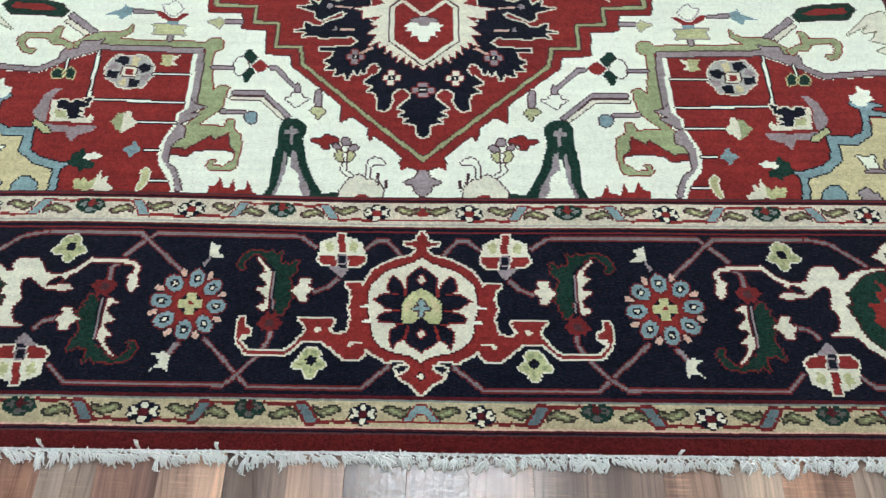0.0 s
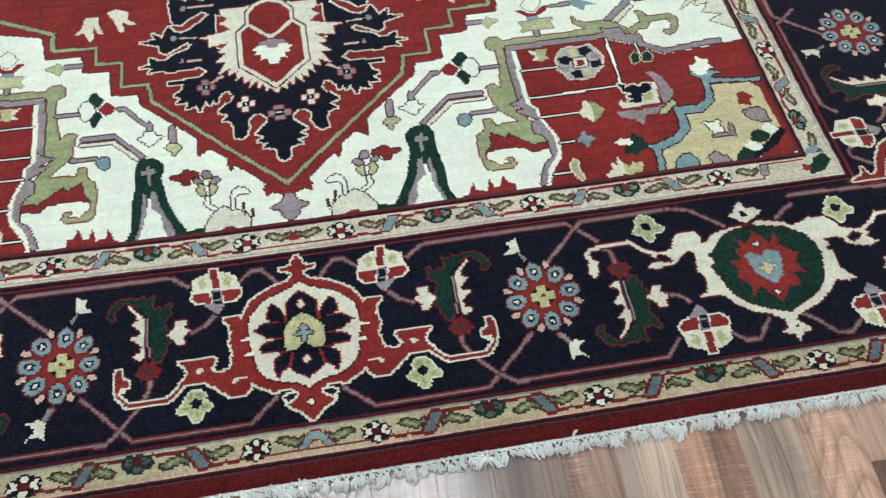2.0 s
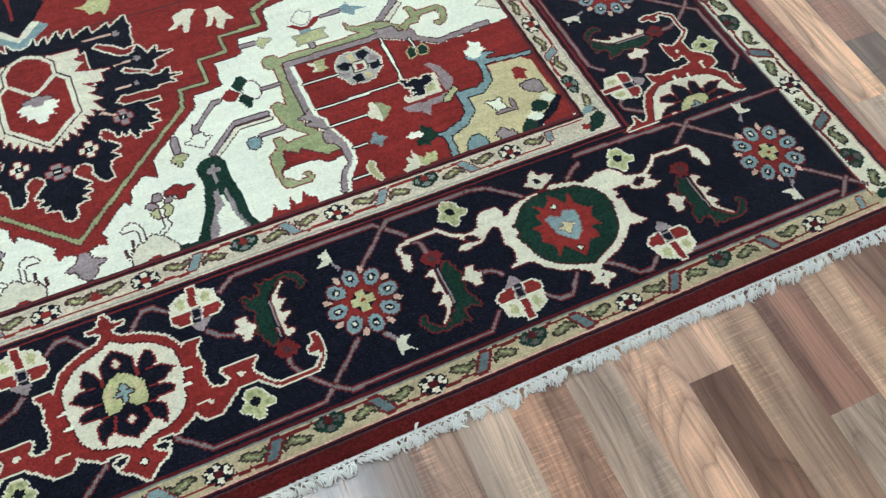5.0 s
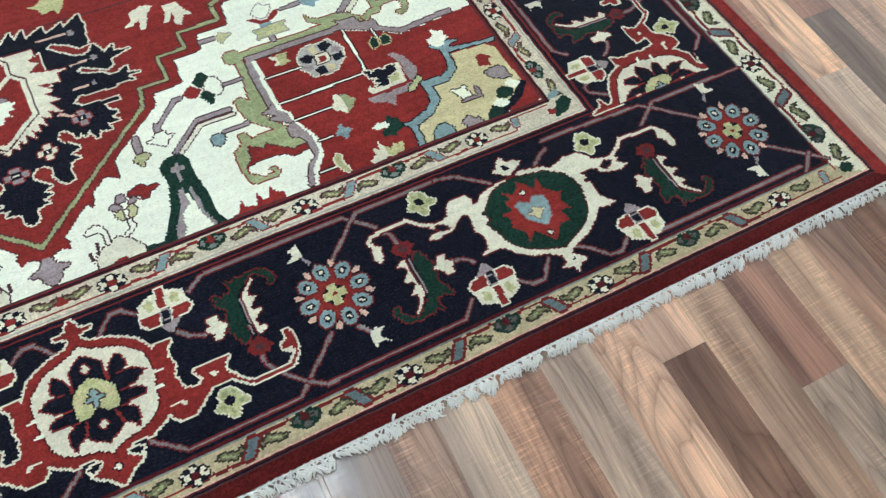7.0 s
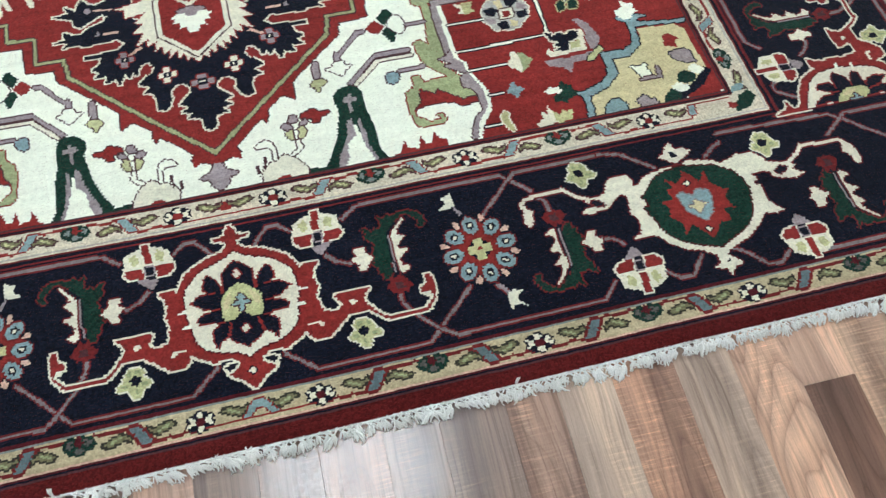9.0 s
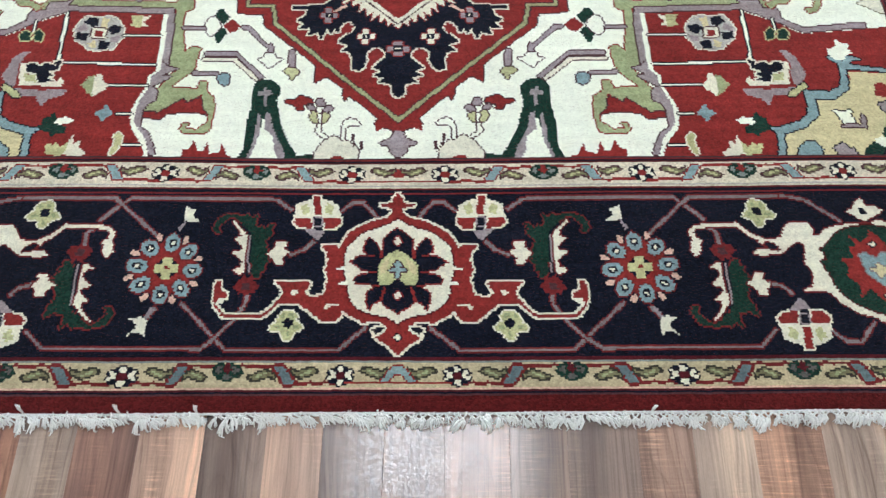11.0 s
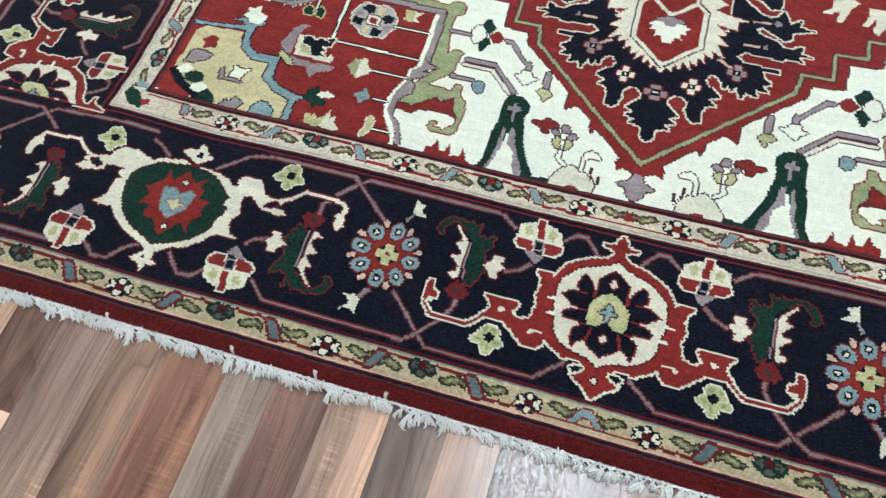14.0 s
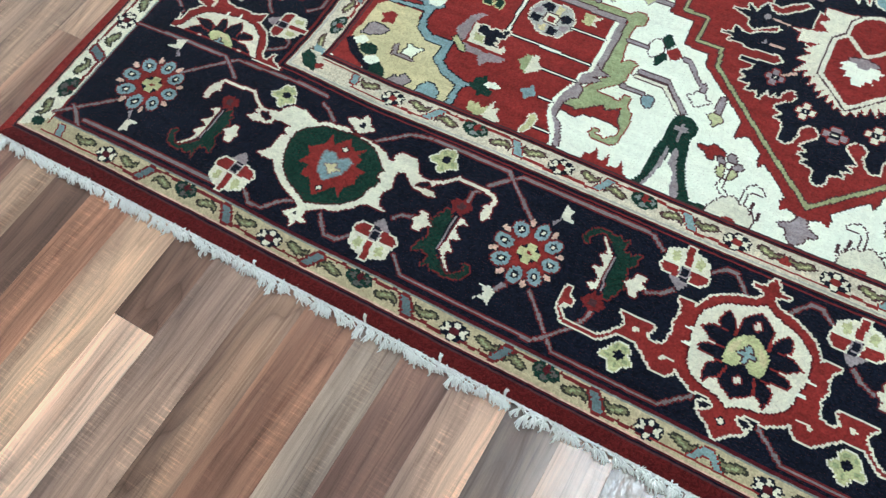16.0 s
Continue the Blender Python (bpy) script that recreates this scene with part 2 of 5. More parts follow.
ROOM = (-3.9, 4.1, -3.4, 4.9)
X0, X1, YB, YF = ROOM


def build_room():
    bm = bmesh.new()
    box(bm, X0 - 0.1, YB - 0.1, -0.10, X1 + 0.1, YF + 0.1, -0.006)
    floor_ob = tagged(obj("floor", bm, SEAM), "brown laminate strip floor with mixed light and dark boards", "floor", kind="structure")
    bm = bmesh.new()
    box(bm, X0 - 0.1, YB - 0.1, CEIL, X1 + 0.1, YF + 0.1, CEIL + 0.1)
    tagged(obj("ceiling", bm, TILE), "plain white ceiling over the showroom", "ceiling", kind="structure")
    for n, b in (("wall_north", (X0 - 0.1, YF, 0, X1 + 0.1, YF + 0.1, CEIL)), ("wall_south", (X0 - 0.1, YB - 0.1, 0, X1 + 0.1, YB, CEIL)),
                 ("wall_west", (X0 - 0.1, YB, 0, X0, YF, CEIL)), ("wall_east", (X1, YB, 0, X1 + 0.1, YF, CEIL))):
        bm = bmesh.new()
        box(bm, *b)
        tagged(obj(n, bm, PLASTER), "plain off-white painted wall", "wall", kind="structure")
    base = None
    # copies of the first panel are unseen fill lights, added to brighten the room
    for x, y in PANELS:
        if base is not None:
            copy_thing(base, pose(x, y, CEIL))
            continue
        base = tagged(new("ceiling_light"), "white recessed ceiling light panel with bright diffuser; all but the first added as fill", "light", "ceiling light panels")
        bm = bmesh.new()
        w, d = PANEL_SIZE[0] / 2, PANEL_SIZE[1] / 2
        box(bm, -w - 0.02, -d - 0.02, -0.03, w + 0.02, -d, -0.002)
        box(bm, -w - 0.02, d, -0.03, w + 0.02, d + 0.02, -0.002)
        box(bm, -w - 0.02, -d, -0.03, -w, d, -0.002)
        box(bm, w, -d, -0.03, w + 0.02, d, -0.002)
        obj("frame", bm, FRAME_WHITE, base)
        bm = bmesh.new()
        box(bm, -w, -d, -0.018, w, d, -0.003)
        obj("diffuser", bm, GLOW, base, "glowing white diffuser")
        base.matrix_basis = pose(x, y, CEIL)
    return floor_ob


FLOOR = build_room()

# ---- rug pattern ----
# Motif outlines in millimetres on the rug: from the middle line outwards, and up from the fringed end.
# Each line: dye, dye of the outline, rows of outline, outline of the shape.
MOTIFS = {}
MOTIFS["palmette_frame"] = [
    ("R", "C", 1, [(-1, 377), (7, 367), (9, 359), (17, 355), (30, 354), (26, 349), (11, 346), (7, 338), (17, 329), (30, 325), (48, 320), (65, 311), (80, 302), (92, 288), (97, 278), (101, 269), (107, 275), (122, 277), (131, 276), (127, 269), (120, 264), (118, 248), (122, 231), (117, 215), (120, 198), (123, 187), (135, 184), (147, 184), (153, 191), (160, 170), (149, 161), (141, 154), (131, 147), (125, 141), (103, 140), (95, 150), (91, 161), (83, 153), (69, 146), (58, 139), (29, 141), (20, 133), (28, 124), (39, 118), (30, 110), (16, 103), (1, 86)]),
    ("R", "C", 1, [(147, 184), (153, 191), (149, 198), (144, 205), (147, 210), (178, 211), (203, 211), (192, 201), (189, 189), (194, 180), (202, 170), (212, 159), (222, 153), (242, 153), (263, 154), (280, 154), (287, 160), (295, 167), (291, 176), (278, 181), (281, 190), (289, 194), (292, 202), (289, 210), (298, 211), (304, 200), (302, 178), (300, 165), (293, 159), (286, 150), (276, 147), (249, 147), (222, 146), (212, 152), (202, 162), (193, 170), (176, 170), (159, 170), (149, 161)]),
]
MOTIFS["palmette"] = [
    ("C", "K", 1, [(1, 120), (5, 115), (1, 109)]),
    ("K", "C", 1, [(22, 131), (30, 133), (42, 127), (35, 121), (27, 123)]),
    ("C", "M", 1, [(0, 325), (11, 317), (25, 311), (44, 304), (62, 296), (75, 284), (86, 271), (90, 255), (91, 235), (91, 228), (86, 209), (85, 198), (79, 179), (72, 168), (56, 158), (42, 154), (25, 150), (15, 148), (1, 139)]),
    ("K", "R", -1, [(0, 310), (11, 303), (20, 292), (27, 286), (26, 262), (34, 277), (43, 289), (49, 291), (58, 282), (60, 262), (50, 257), (66, 257), (85, 245), (72, 237), (63, 229), (48, 226), (65, 223), (77, 214), (71, 205), (48, 204), (42, 200), (53, 193), (55, 178), (48, 157), (38, 170), (29, 176), (22, 166), (12, 161), (1, 153)]),
    ("R", "-", 0, [(25, 268), (29, 268), (29, 252), (25, 252)]),
    ("R", "-", 0, [(38, 258), (52, 259), (52, 256), (38, 254)]),
    ("R", "-", 0, [(36, 228), (50, 228), (50, 225), (36, 225)]),
    ("R", "-", 0, [(31, 205), (43, 203), (43, 199), (31, 201)]),
    ("R", "-", 0, [(20, 200), (24, 200), (30, 178), (26, 176)]),
    ("Y", "-", 0, [(0, 267), (15, 259), (25, 250), (33, 239), (33, 213), (27, 203), (12, 205), (7, 212), (0, 217)]),
    ("T", "-", 0, [(14, 254), (24, 246), (29, 236), (29, 222), (22, 226), (16, 240)]),
    ("B", "D", 1, [(0, 247), (6, 241), (4, 235), (15, 232), (13, 227), (4, 227), (2, 217), (0, 215)]),
    ("C", "R", 1, [(0, 292), (7, 281), (0, 273)]),
    ("C", "R", 1, [(1, 194), (6, 186), (1, 178)]),
    ("C", "-", 0, [(163, 192), (168, 197), (178, 190), (170, 186)]),
    ("W", "-", 0, [(89, 236), (104, 235), (106, 231), (89, 231)]),
    ("W", "-", 0, [(85, 210), (100, 208), (100, 205), (85, 205)]),
    ("C", "-", 0, [(95, 171), (117, 171), (122, 162), (115, 162), (111, 167), (95, 167)]),
    ("C", "-", 0, [(281, 182), (293, 179), (297, 169), (282, 174)]),
]
MOTIFS["leaf"] = [
    ("G", "Z", 1, [(237, 339), (243, 331), (249, 326), (257, 333), (268, 330), (278, 333), (296, 332), (307, 327), (314, 318), (318, 306), (311, 297), (302, 299), (307, 308), (300, 316), (292, 325), (283, 328), (273, 321), (267, 316), (256, 307), (249, 297), (243, 224), (234, 216), (228, 218), (228, 229), (220, 227), (223, 238), (215, 244), (220, 251), (209, 249), (216, 259), (222, 272), (225, 283), (220, 290), (213, 297), (215, 305), (210, 316), (220, 313), (227, 307), (233, 311), (241, 309), (243, 322)]),
    ("K", "-", 0, [(248, 297), (268, 316), (272, 312), (255, 295), (255, 224), (244, 224)]),
    ("C", "Z", 1, [(288, 324), (282, 318), (269, 304), (264, 291), (276, 288), (269, 280), (260, 272), (262, 266), (278, 262), (267, 254), (259, 245), (262, 235), (276, 231), (260, 221), (256, 225), (256, 260), (255, 293), (262, 303), (276, 318)]),
    ("L", "-", 0, [(249, 295), (252, 295), (250, 224), (247, 224)]),
    ("Z", "-", 0, [(240, 220), (246, 214), (254, 222), (257, 215), (264, 208), (270, 197), (264, 193), (260, 187), (253, 190), (249, 184), (243, 190), (235, 188), (232, 196), (227, 202), (235, 208)]),
    ("D", "-", 0, [(242, 208), (255, 208), (257, 196), (245, 194)]),
]
MOTIFS["cross_flower"] = [
    ("C", "Z", 1, [(182, 262), (191, 268), (190, 281), (206, 281), (208, 269), (221, 260), (210, 252), (204, 241), (191, 241), (194, 252)]),
]
MOTIFS["square_flower"] = [
    ("C", "-", 0, [(104, 352), (118, 360), (134, 364), (147, 364), (162, 360), (176, 353), (179, 330), (138, 329), (98, 330)]),
    ("Y", "-", 0, [(110, 349), (122, 356), (127, 347), (125, 335), (115, 334)]),
    ("Y", "-", 0, [(169, 350), (158, 354), (153, 345), (155, 335), (164, 334)]),
    ("R", "C", 1, [(135, 369), (146, 369), (145, 332), (132, 332)]),
    ("R", "C", 1, [(98, 318), (101, 327), (128, 328), (127, 306), (109, 307)]),
    ("R", "C", 1, [(179, 318), (176, 328), (149, 328), (148, 307), (167, 308)]),
    ("K", "L", 1, [(132, 327), (145, 327), (144, 312), (131, 312)]),
    ("L", "-", 0, [(124, 304), (158, 305), (149, 293), (138, 283), (129, 293)]),
]
MOTIFS["yellow_flower"] = [
    ("Y", "C", 1, [(163, 152), (170, 160), (186, 159), (193, 152), (194, 141), (206, 133), (203, 126), (186, 124), (183, 112), (172, 110), (166, 122), (152, 129), (156, 139), (164, 141)]),
    ("g", "-", 0, [(169, 155), (176, 157), (176, 151), (169, 148)]),
    ("g", "-", 0, [(184, 155), (190, 152), (186, 144), (181, 150)]),
    ("g", "-", 0, [(191, 137), (199, 133), (194, 129), (187, 131)]),
    ("g", "-", 0, [(175, 126), (179, 124), (177, 115), (173, 117)]),
    ("g", "-", 0, [(159, 135), (166, 137), (168, 131), (160, 128)]),
    ("K", "L", 0, [(169, 144), (177, 147), (185, 142), (184, 133), (176, 130), (169, 134)]),
]
MOTIFS["lily"] = [
    ("C", "-", 0, [(346, 349), (354, 341), (363, 343), (372, 348), (372, 323), (364, 317), (343, 319), (354, 325), (359, 333)]),
    ("L", "-", 0, [(367, 318), (371, 320), (382, 304), (377, 300)]),
]
MOTIFS["medallion"] = [
    ("C", "Z", 1, [(745, 333), (759, 338), (768, 354), (778, 357), (782, 344), (799, 340), (808, 333), (792, 324), (773, 314), (759, 322)]),
    ("C", "Z", 1, [(784, 131), (788, 124), (805, 108), (788, 103), (778, 90), (773, 105), (752, 108), (768, 116), (768, 130)]),
    ("C", "Z", 1, [(692, 289), (705, 300), (730, 307), (759, 309), (781, 310), (795, 316), (840, 305), (859, 286), (880, 280), (892, 262), (899, 252), (887, 245), (898, 237), (897, 218), (896, 207), (914, 184), (901, 181), (879, 186), (866, 171), (845, 156), (830, 148), (810, 142), (795, 135), (784, 128), (766, 131), (748, 144), (721, 152), (700, 169), (688, 184), (677, 189), (644, 190), (660, 197), (668, 219), (657, 237), (661, 252), (664, 273), (682, 266)]),
    ("C", "Z", 1, [(592, 284), (616, 282), (628, 285), (636, 301), (648, 312), (664, 312), (679, 311), (685, 299), (681, 289), (673, 288), (692, 287), (685, 264), (664, 273), (652, 276), (639, 269), (627, 257), (601, 253), (577, 254), (589, 265), (603, 264), (592, 278)]),
    ("C", "Z", 1, [(868, 302), (884, 308), (911, 305), (925, 293), (929, 281), (951, 274), (968, 270), (976, 260), (965, 258), (984, 244), (964, 238), (938, 245), (927, 251), (928, 261), (904, 265), (881, 266), (849, 270), (829, 286), (848, 297)]),
    ("C", "Z", 1, [(483, 287), (498, 283), (493, 257), (486, 250), (478, 262)]),
    ("C", "Z", 1, [(1080, 291), (1095, 279), (1099, 254), (1094, 239), (1083, 243), (1081, 262), (1072, 268)]),
]
MOTIFS["medallion_hooks"] = [[(598, 281), (581, 290), (559, 310), (528, 309), (508, 308), (491, 306), (484, 299), (485, 283)], [(962, 268), (987, 283), (1004, 298), (1033, 295), (1075, 295), (1088, 281)]]
MOTIFS["medallion_core"] = [
    ("K", "-", 0, [(768, 340), (778, 337), (779, 328), (769, 326)]),
    ("K", "Z", 1, [(598, 277), (609, 275), (619, 269), (620, 262), (603, 266)]),
    ("K", "Z", 1, [(935, 259), (948, 267), (960, 262), (951, 255), (939, 251)]),
    ("K", "-", 0, [(782, 120), (787, 119), (786, 114), (781, 115)]),
    ("G", "X", 1, [(788, 305), (835, 295), (861, 277), (872, 260), (875, 240), (870, 217), (865, 201), (854, 182), (836, 168), (818, 159), (798, 151), (783, 144), (753, 153), (722, 169), (702, 187), (696, 203), (694, 218), (686, 230), (685, 243), (694, 241), (693, 254), (688, 263), (700, 271), (710, 284), (726, 295), (747, 303), (769, 305)]),
    ("R", "-", 0, [(735, 290), (756, 276), (770, 285), (775, 299), (784, 289), (797, 270), (813, 289), (813, 266), (832, 247), (843, 246), (826, 232), (836, 208), (815, 210), (821, 185), (801, 188), (778, 160), (766, 174), (751, 193), (733, 177), (735, 198), (720, 214), (725, 230), (715, 246), (739, 247), (734, 265), (748, 270)]),
    ("B", "V", 1, [(748, 253), (760, 254), (776, 245), (787, 256), (806, 250), (801, 225), (795, 209), (777, 196), (765, 208), (752, 222), (751, 238)]),
    ("T", "V", 1, [(757, 229), (769, 227), (773, 239), (781, 230), (794, 229), (783, 221), (774, 212), (767, 221)]),
    ("C", "K", 1, [(769, 272), (775, 276), (780, 270), (774, 265)]),
    ("C", "K", 1, [(770, 180), (776, 184), (781, 178), (775, 173)]),
]
MOTIFS["field_red"] = [
    ("R", "D", 1, [(-1, 481), (12, 503), (43, 515), (36, 528), (90, 578), (99, 566), (104, 596), (135, 620), (155, 606), (155, 644), (193, 678), (262, 738), (267, 768), (324, 770), (327, 833), (387, 836), (389, 879), (456, 879), (474, 1019), (-4, 1020)]),
]
MOTIFS["pendant_navy"] = [
    ("K", "C", 1, [(-4, 571), (10, 578), (14, 604), (37, 605), (27, 616), (45, 622), (33, 632), (48, 641), (37, 653), (26, 662), (22, 676), (35, 687), (52, 686), (61, 674), (58, 658), (65, 642), (75, 633), (88, 638), (87, 656), (90, 675), (108, 679), (96, 693), (115, 701), (103, 714), (90, 725), (84, 735), (91, 750), (106, 748), (113, 737), (117, 720), (126, 734), (129, 717), (139, 733), (150, 704), (157, 722), (178, 715), (173, 734), (199, 731), (183, 744), (201, 753), (184, 765), (180, 782), (122, 782), (122, 860), (-4, 860)]),
    ("K", "C", 1, [(110, 781), (210, 780), (209, 790), (147, 791), (131, 805), (144, 818), (171, 817), (211, 813), (220, 820), (249, 817), (238, 829), (267, 833), (244, 838), (246, 857), (228, 846), (209, 847), (200, 858), (182, 864), (167, 870), (160, 881), (170, 888), (190, 876), (211, 862), (226, 870), (225, 886), (266, 899), (234, 903), (241, 922), (220, 907), (207, 937), (194, 918), (180, 915), (164, 921), (140, 942), (123, 960), (110, 960)]),
    ("K", "C", 1, [(-4, 975), (-1, 1004), (16, 1009), (26, 1027), (29, 1002), (49, 1027), (49, 1000), (72, 1031), (75, 1003), (95, 1028), (97, 1000), (131, 1021), (132, 997), (168, 1017), (168, 1002), (203, 1027), (206, 993), (200, 959), (199, 939), (182, 937), (164, 953), (136, 968), (123, 960), (90, 950), (60, 940), (-4, 940)]),
]
MOTIFS["pendant_comb"] = [
    ("C", "R", 1, [(-4, 733), (4, 737), (10, 748), (20, 742), (24, 760), (34, 748), (37, 767), (53, 752), (49, 775), (62, 764), (62, 786), (77, 775), (73, 797), (91, 788), (87, 808), (112, 792), (94, 826), (115, 825), (92, 847), (111, 852), (86, 875), (125, 868), (126, 890), (146, 895), (101, 904), (80, 910), (102, 929), (85, 941), (99, 952), (98, 969), (61, 969), (32, 972), (-4, 974)]),
]
MOTIFS["pendant_top"] = [
    ("L", "-", 0, [(2, 875), (23, 866), (21, 857), (7, 837), (0, 848)]),
    ("W", "-", 0, [(0, 848), (7, 837), (16, 854), (26, 848), (35, 838), (27, 825), (24, 808), (12, 814), (11, 791), (-4, 792)]),
    ("L", "K", 0, [(193, 909), (201, 909), (205, 898), (197, 895), (189, 901)]),
    ("P", "K", 0, [(151, 900), (187, 903), (188, 899), (152, 895)]),
    ("L", "K", 0, [(175, 841), (182, 845), (186, 834), (179, 832)]),
    ("P", "K", 0, [(140, 840), (172, 840), (171, 835), (140, 835)]),
    ("P", "R", 0, [(112, 987), (168, 987), (167, 982), (113, 982)]),
    ("L", "R", 0, [(172, 989), (179, 990), (183, 979), (176, 974), (170, 978)]),
]
MOTIFS["pendant"] = [
    ("R", "-", 0, [(31, 677), (40, 687), (52, 676), (49, 665), (37, 668)]),
    ("R", "-", 0, [(88, 740), (97, 746), (106, 740), (107, 726), (96, 720), (89, 729)]),
    ("W", "-", 0, [(-4, 792), (2, 795), (6, 809), (24, 807), (18, 816), (21, 828), (34, 837), (33, 851), (18, 860), (5, 851), (-4, 840)]),
    ("L", "-", 0, [(-4, 878), (18, 874), (23, 861), (14, 855), (9, 840), (-4, 843)]),
    ("P", "R", 0, [(98, 789), (106, 792), (131, 775), (126, 772)]),
]
MOTIFS["lozenge"] = [
    ("B", "-", 0, [(-4, 999), (64, 1057), (46, 1069), (-3, 1021)]),
    ("C", "R", 0, [(-4, 1020), (48, 1069), (34, 1080), (-1, 1038)]),
    ("K", "-", 0, [(-1, 1041), (38, 1079), (69, 1127), (6, 1181)]),
]
MOTIFS["white_lily"] = [
    ("C", "-", 0, [(272, 952), (290, 966), (290, 987), (319, 999), (339, 990), (323, 967), (309, 931), (301, 934), (302, 959), (289, 952)]),
    ("C", "-", 0, [(344, 933), (355, 951), (358, 981), (387, 980), (393, 956), (405, 937), (388, 938), (375, 913), (367, 920), (368, 954), (356, 933)]),
]
MOTIFS["gold_flower"] = [
    ("Y", "-", 0, [(119, 1081), (141, 1086), (158, 1111), (193, 1090), (182, 1059), (171, 1042), (165, 1055), (142, 1054), (137, 1070)]),
]
MOTIFS["green_arch"] = [
    ("G", "-", 0, [(223, 597), (236, 610), (252, 613), (268, 609), (277, 594), (276, 551), (281, 523), (281, 463), (291, 445), (260, 442), (255, 468), (254, 504), (251, 526), (241, 526), (229, 490), (219, 450), (208, 442), (154, 444), (151, 455), (180, 449), (197, 474), (212, 504), (221, 538), (227, 566), (222, 581)]),
    ("W", "-", 0, [(252, 524), (255, 492), (264, 461), (272, 443), (234, 442), (227, 456), (229, 474), (243, 494)]),
    ("L", "-", 0, [(236, 535), (247, 541), (246, 504), (228, 486), (223, 456), (214, 442), (202, 443), (206, 459), (220, 486), (230, 504)]),
    ("L", "-", 0, [(257, 541), (261, 535), (263, 504), (266, 468), (275, 444), (267, 445), (258, 478), (254, 504)]),
    ("L", "-", 0, [(239, 587), (247, 587), (249, 594), (255, 594), (255, 587), (264, 584), (263, 576), (253, 575), (250, 551), (246, 551), (247, 575), (238, 578)]),
]
MOTIFS["pitcher"] = [
    ("L", "D", 1, [(119, 550), (129, 557), (138, 547), (136, 539), (123, 543)]),
    ("L", "D", 1, [(135, 563), (140, 571), (148, 571), (153, 563), (147, 554), (137, 554)]),
    ("L", "D", 1, [(151, 552), (164, 557), (169, 551), (155, 542)]),
    ("Y", "D", 1, [(126, 535), (139, 542), (140, 523), (134, 518), (128, 526)]),
    ("Y", "D", 1, [(147, 539), (157, 543), (162, 533), (156, 518), (146, 518)]),
    ("W", "D", 1, [(142, 537), (146, 537), (145, 517), (141, 517)]),
    ("W", "D", 1, [(142, 515), (148, 515), (149, 499), (143, 492), (127, 482), (125, 487), (140, 499)]),
    ("R", "D", 1, [(154, 561), (162, 571), (183, 577), (192, 568), (211, 567), (210, 561), (195, 556), (186, 545), (174, 546), (178, 556), (164, 561)]),
]
MOTIFS["swan"] = [
    ("C", "D", 1, [(74, 441), (70, 458), (74, 467), (86, 479), (103, 485), (115, 491), (132, 482), (149, 458), (151, 442)]),
    ("W", "D", 1, [(66, 512), (75, 523), (86, 528), (96, 524), (102, 511), (102, 484), (95, 484), (95, 506), (87, 514), (74, 513)]),
    ("D", "-", 0, [(64, 481), (69, 481), (69, 462), (64, 462)]),
    ("D", "-", 0, [(79, 495), (84, 494), (81, 467), (76, 472)]),
    ("R", "-", 0, [(93, 441), (98, 448), (117, 450), (124, 442)]),
]
MOTIFS["tulip"] = [
    ("L", "D", 1, [(-2, 505), (9, 498), (13, 485), (36, 474), (17, 469), (15, 457), (9, 453), (7, 447), (-1, 447)]),
    ("R", "-", 0, [(-2, 498), (19, 509), (41, 501), (41, 515), (28, 520), (43, 523), (23, 524), (-2, 515)]),
]
MOTIFS["stem_drop"] = [
    ("L", "D", 1, [(200, 682), (210, 682), (208, 636), (198, 636)]),
    ("Y", "D", 1, [(189, 633), (199, 640), (208, 640), (219, 633), (213, 623), (207, 623), (201, 610), (194, 623), (189, 624)]),
]
MOTIFS["lotus"] = [
    ("L", "D", 1, [(241, 677), (246, 696), (253, 692), (294, 737), (311, 739), (312, 731), (295, 727), (252, 682), (251, 674)]),
    ("W", "D", 1, [(220, 658), (233, 660), (240, 671), (257, 671), (260, 660), (272, 658), (260, 651), (249, 638), (239, 644), (232, 652)]),
    ("R", "-", 0, [(314, 738), (326, 752), (335, 755), (351, 738), (336, 721), (323, 724)]),
    ("G", "-", 0, [(340, 761), (350, 770), (357, 781), (366, 781), (373, 764), (360, 749), (351, 741), (345, 749)]),
    ("G", "-", 0, [(342, 721), (351, 734), (362, 727), (370, 718), (363, 696), (355, 696), (348, 710)]),
    ("W", "D", 1, [(360, 747), (373, 761), (385, 758), (390, 744), (388, 724), (378, 713), (368, 718), (357, 735)]),
    ("L", "D", 1, [(391, 735), (432, 735), (431, 728), (390, 728)]),
]
MOTIFS["bird_stem"] = [
    ("L", "D", 1, [(254, 615), (315, 674), (384, 674), (383, 666), (318, 666), (263, 613)]),
    ("C", "D", 1, [(266, 613), (319, 661), (388, 661), (387, 655), (323, 654), (270, 607)]),
]
MOTIFS["blue_bud"] = [
    ("B", "D", 1, [(326, 621), (339, 625), (351, 621), (349, 605), (338, 597), (326, 602)]),
    ("L", "D", 1, [(351, 626), (401, 629), (401, 622), (350, 620)]),
]
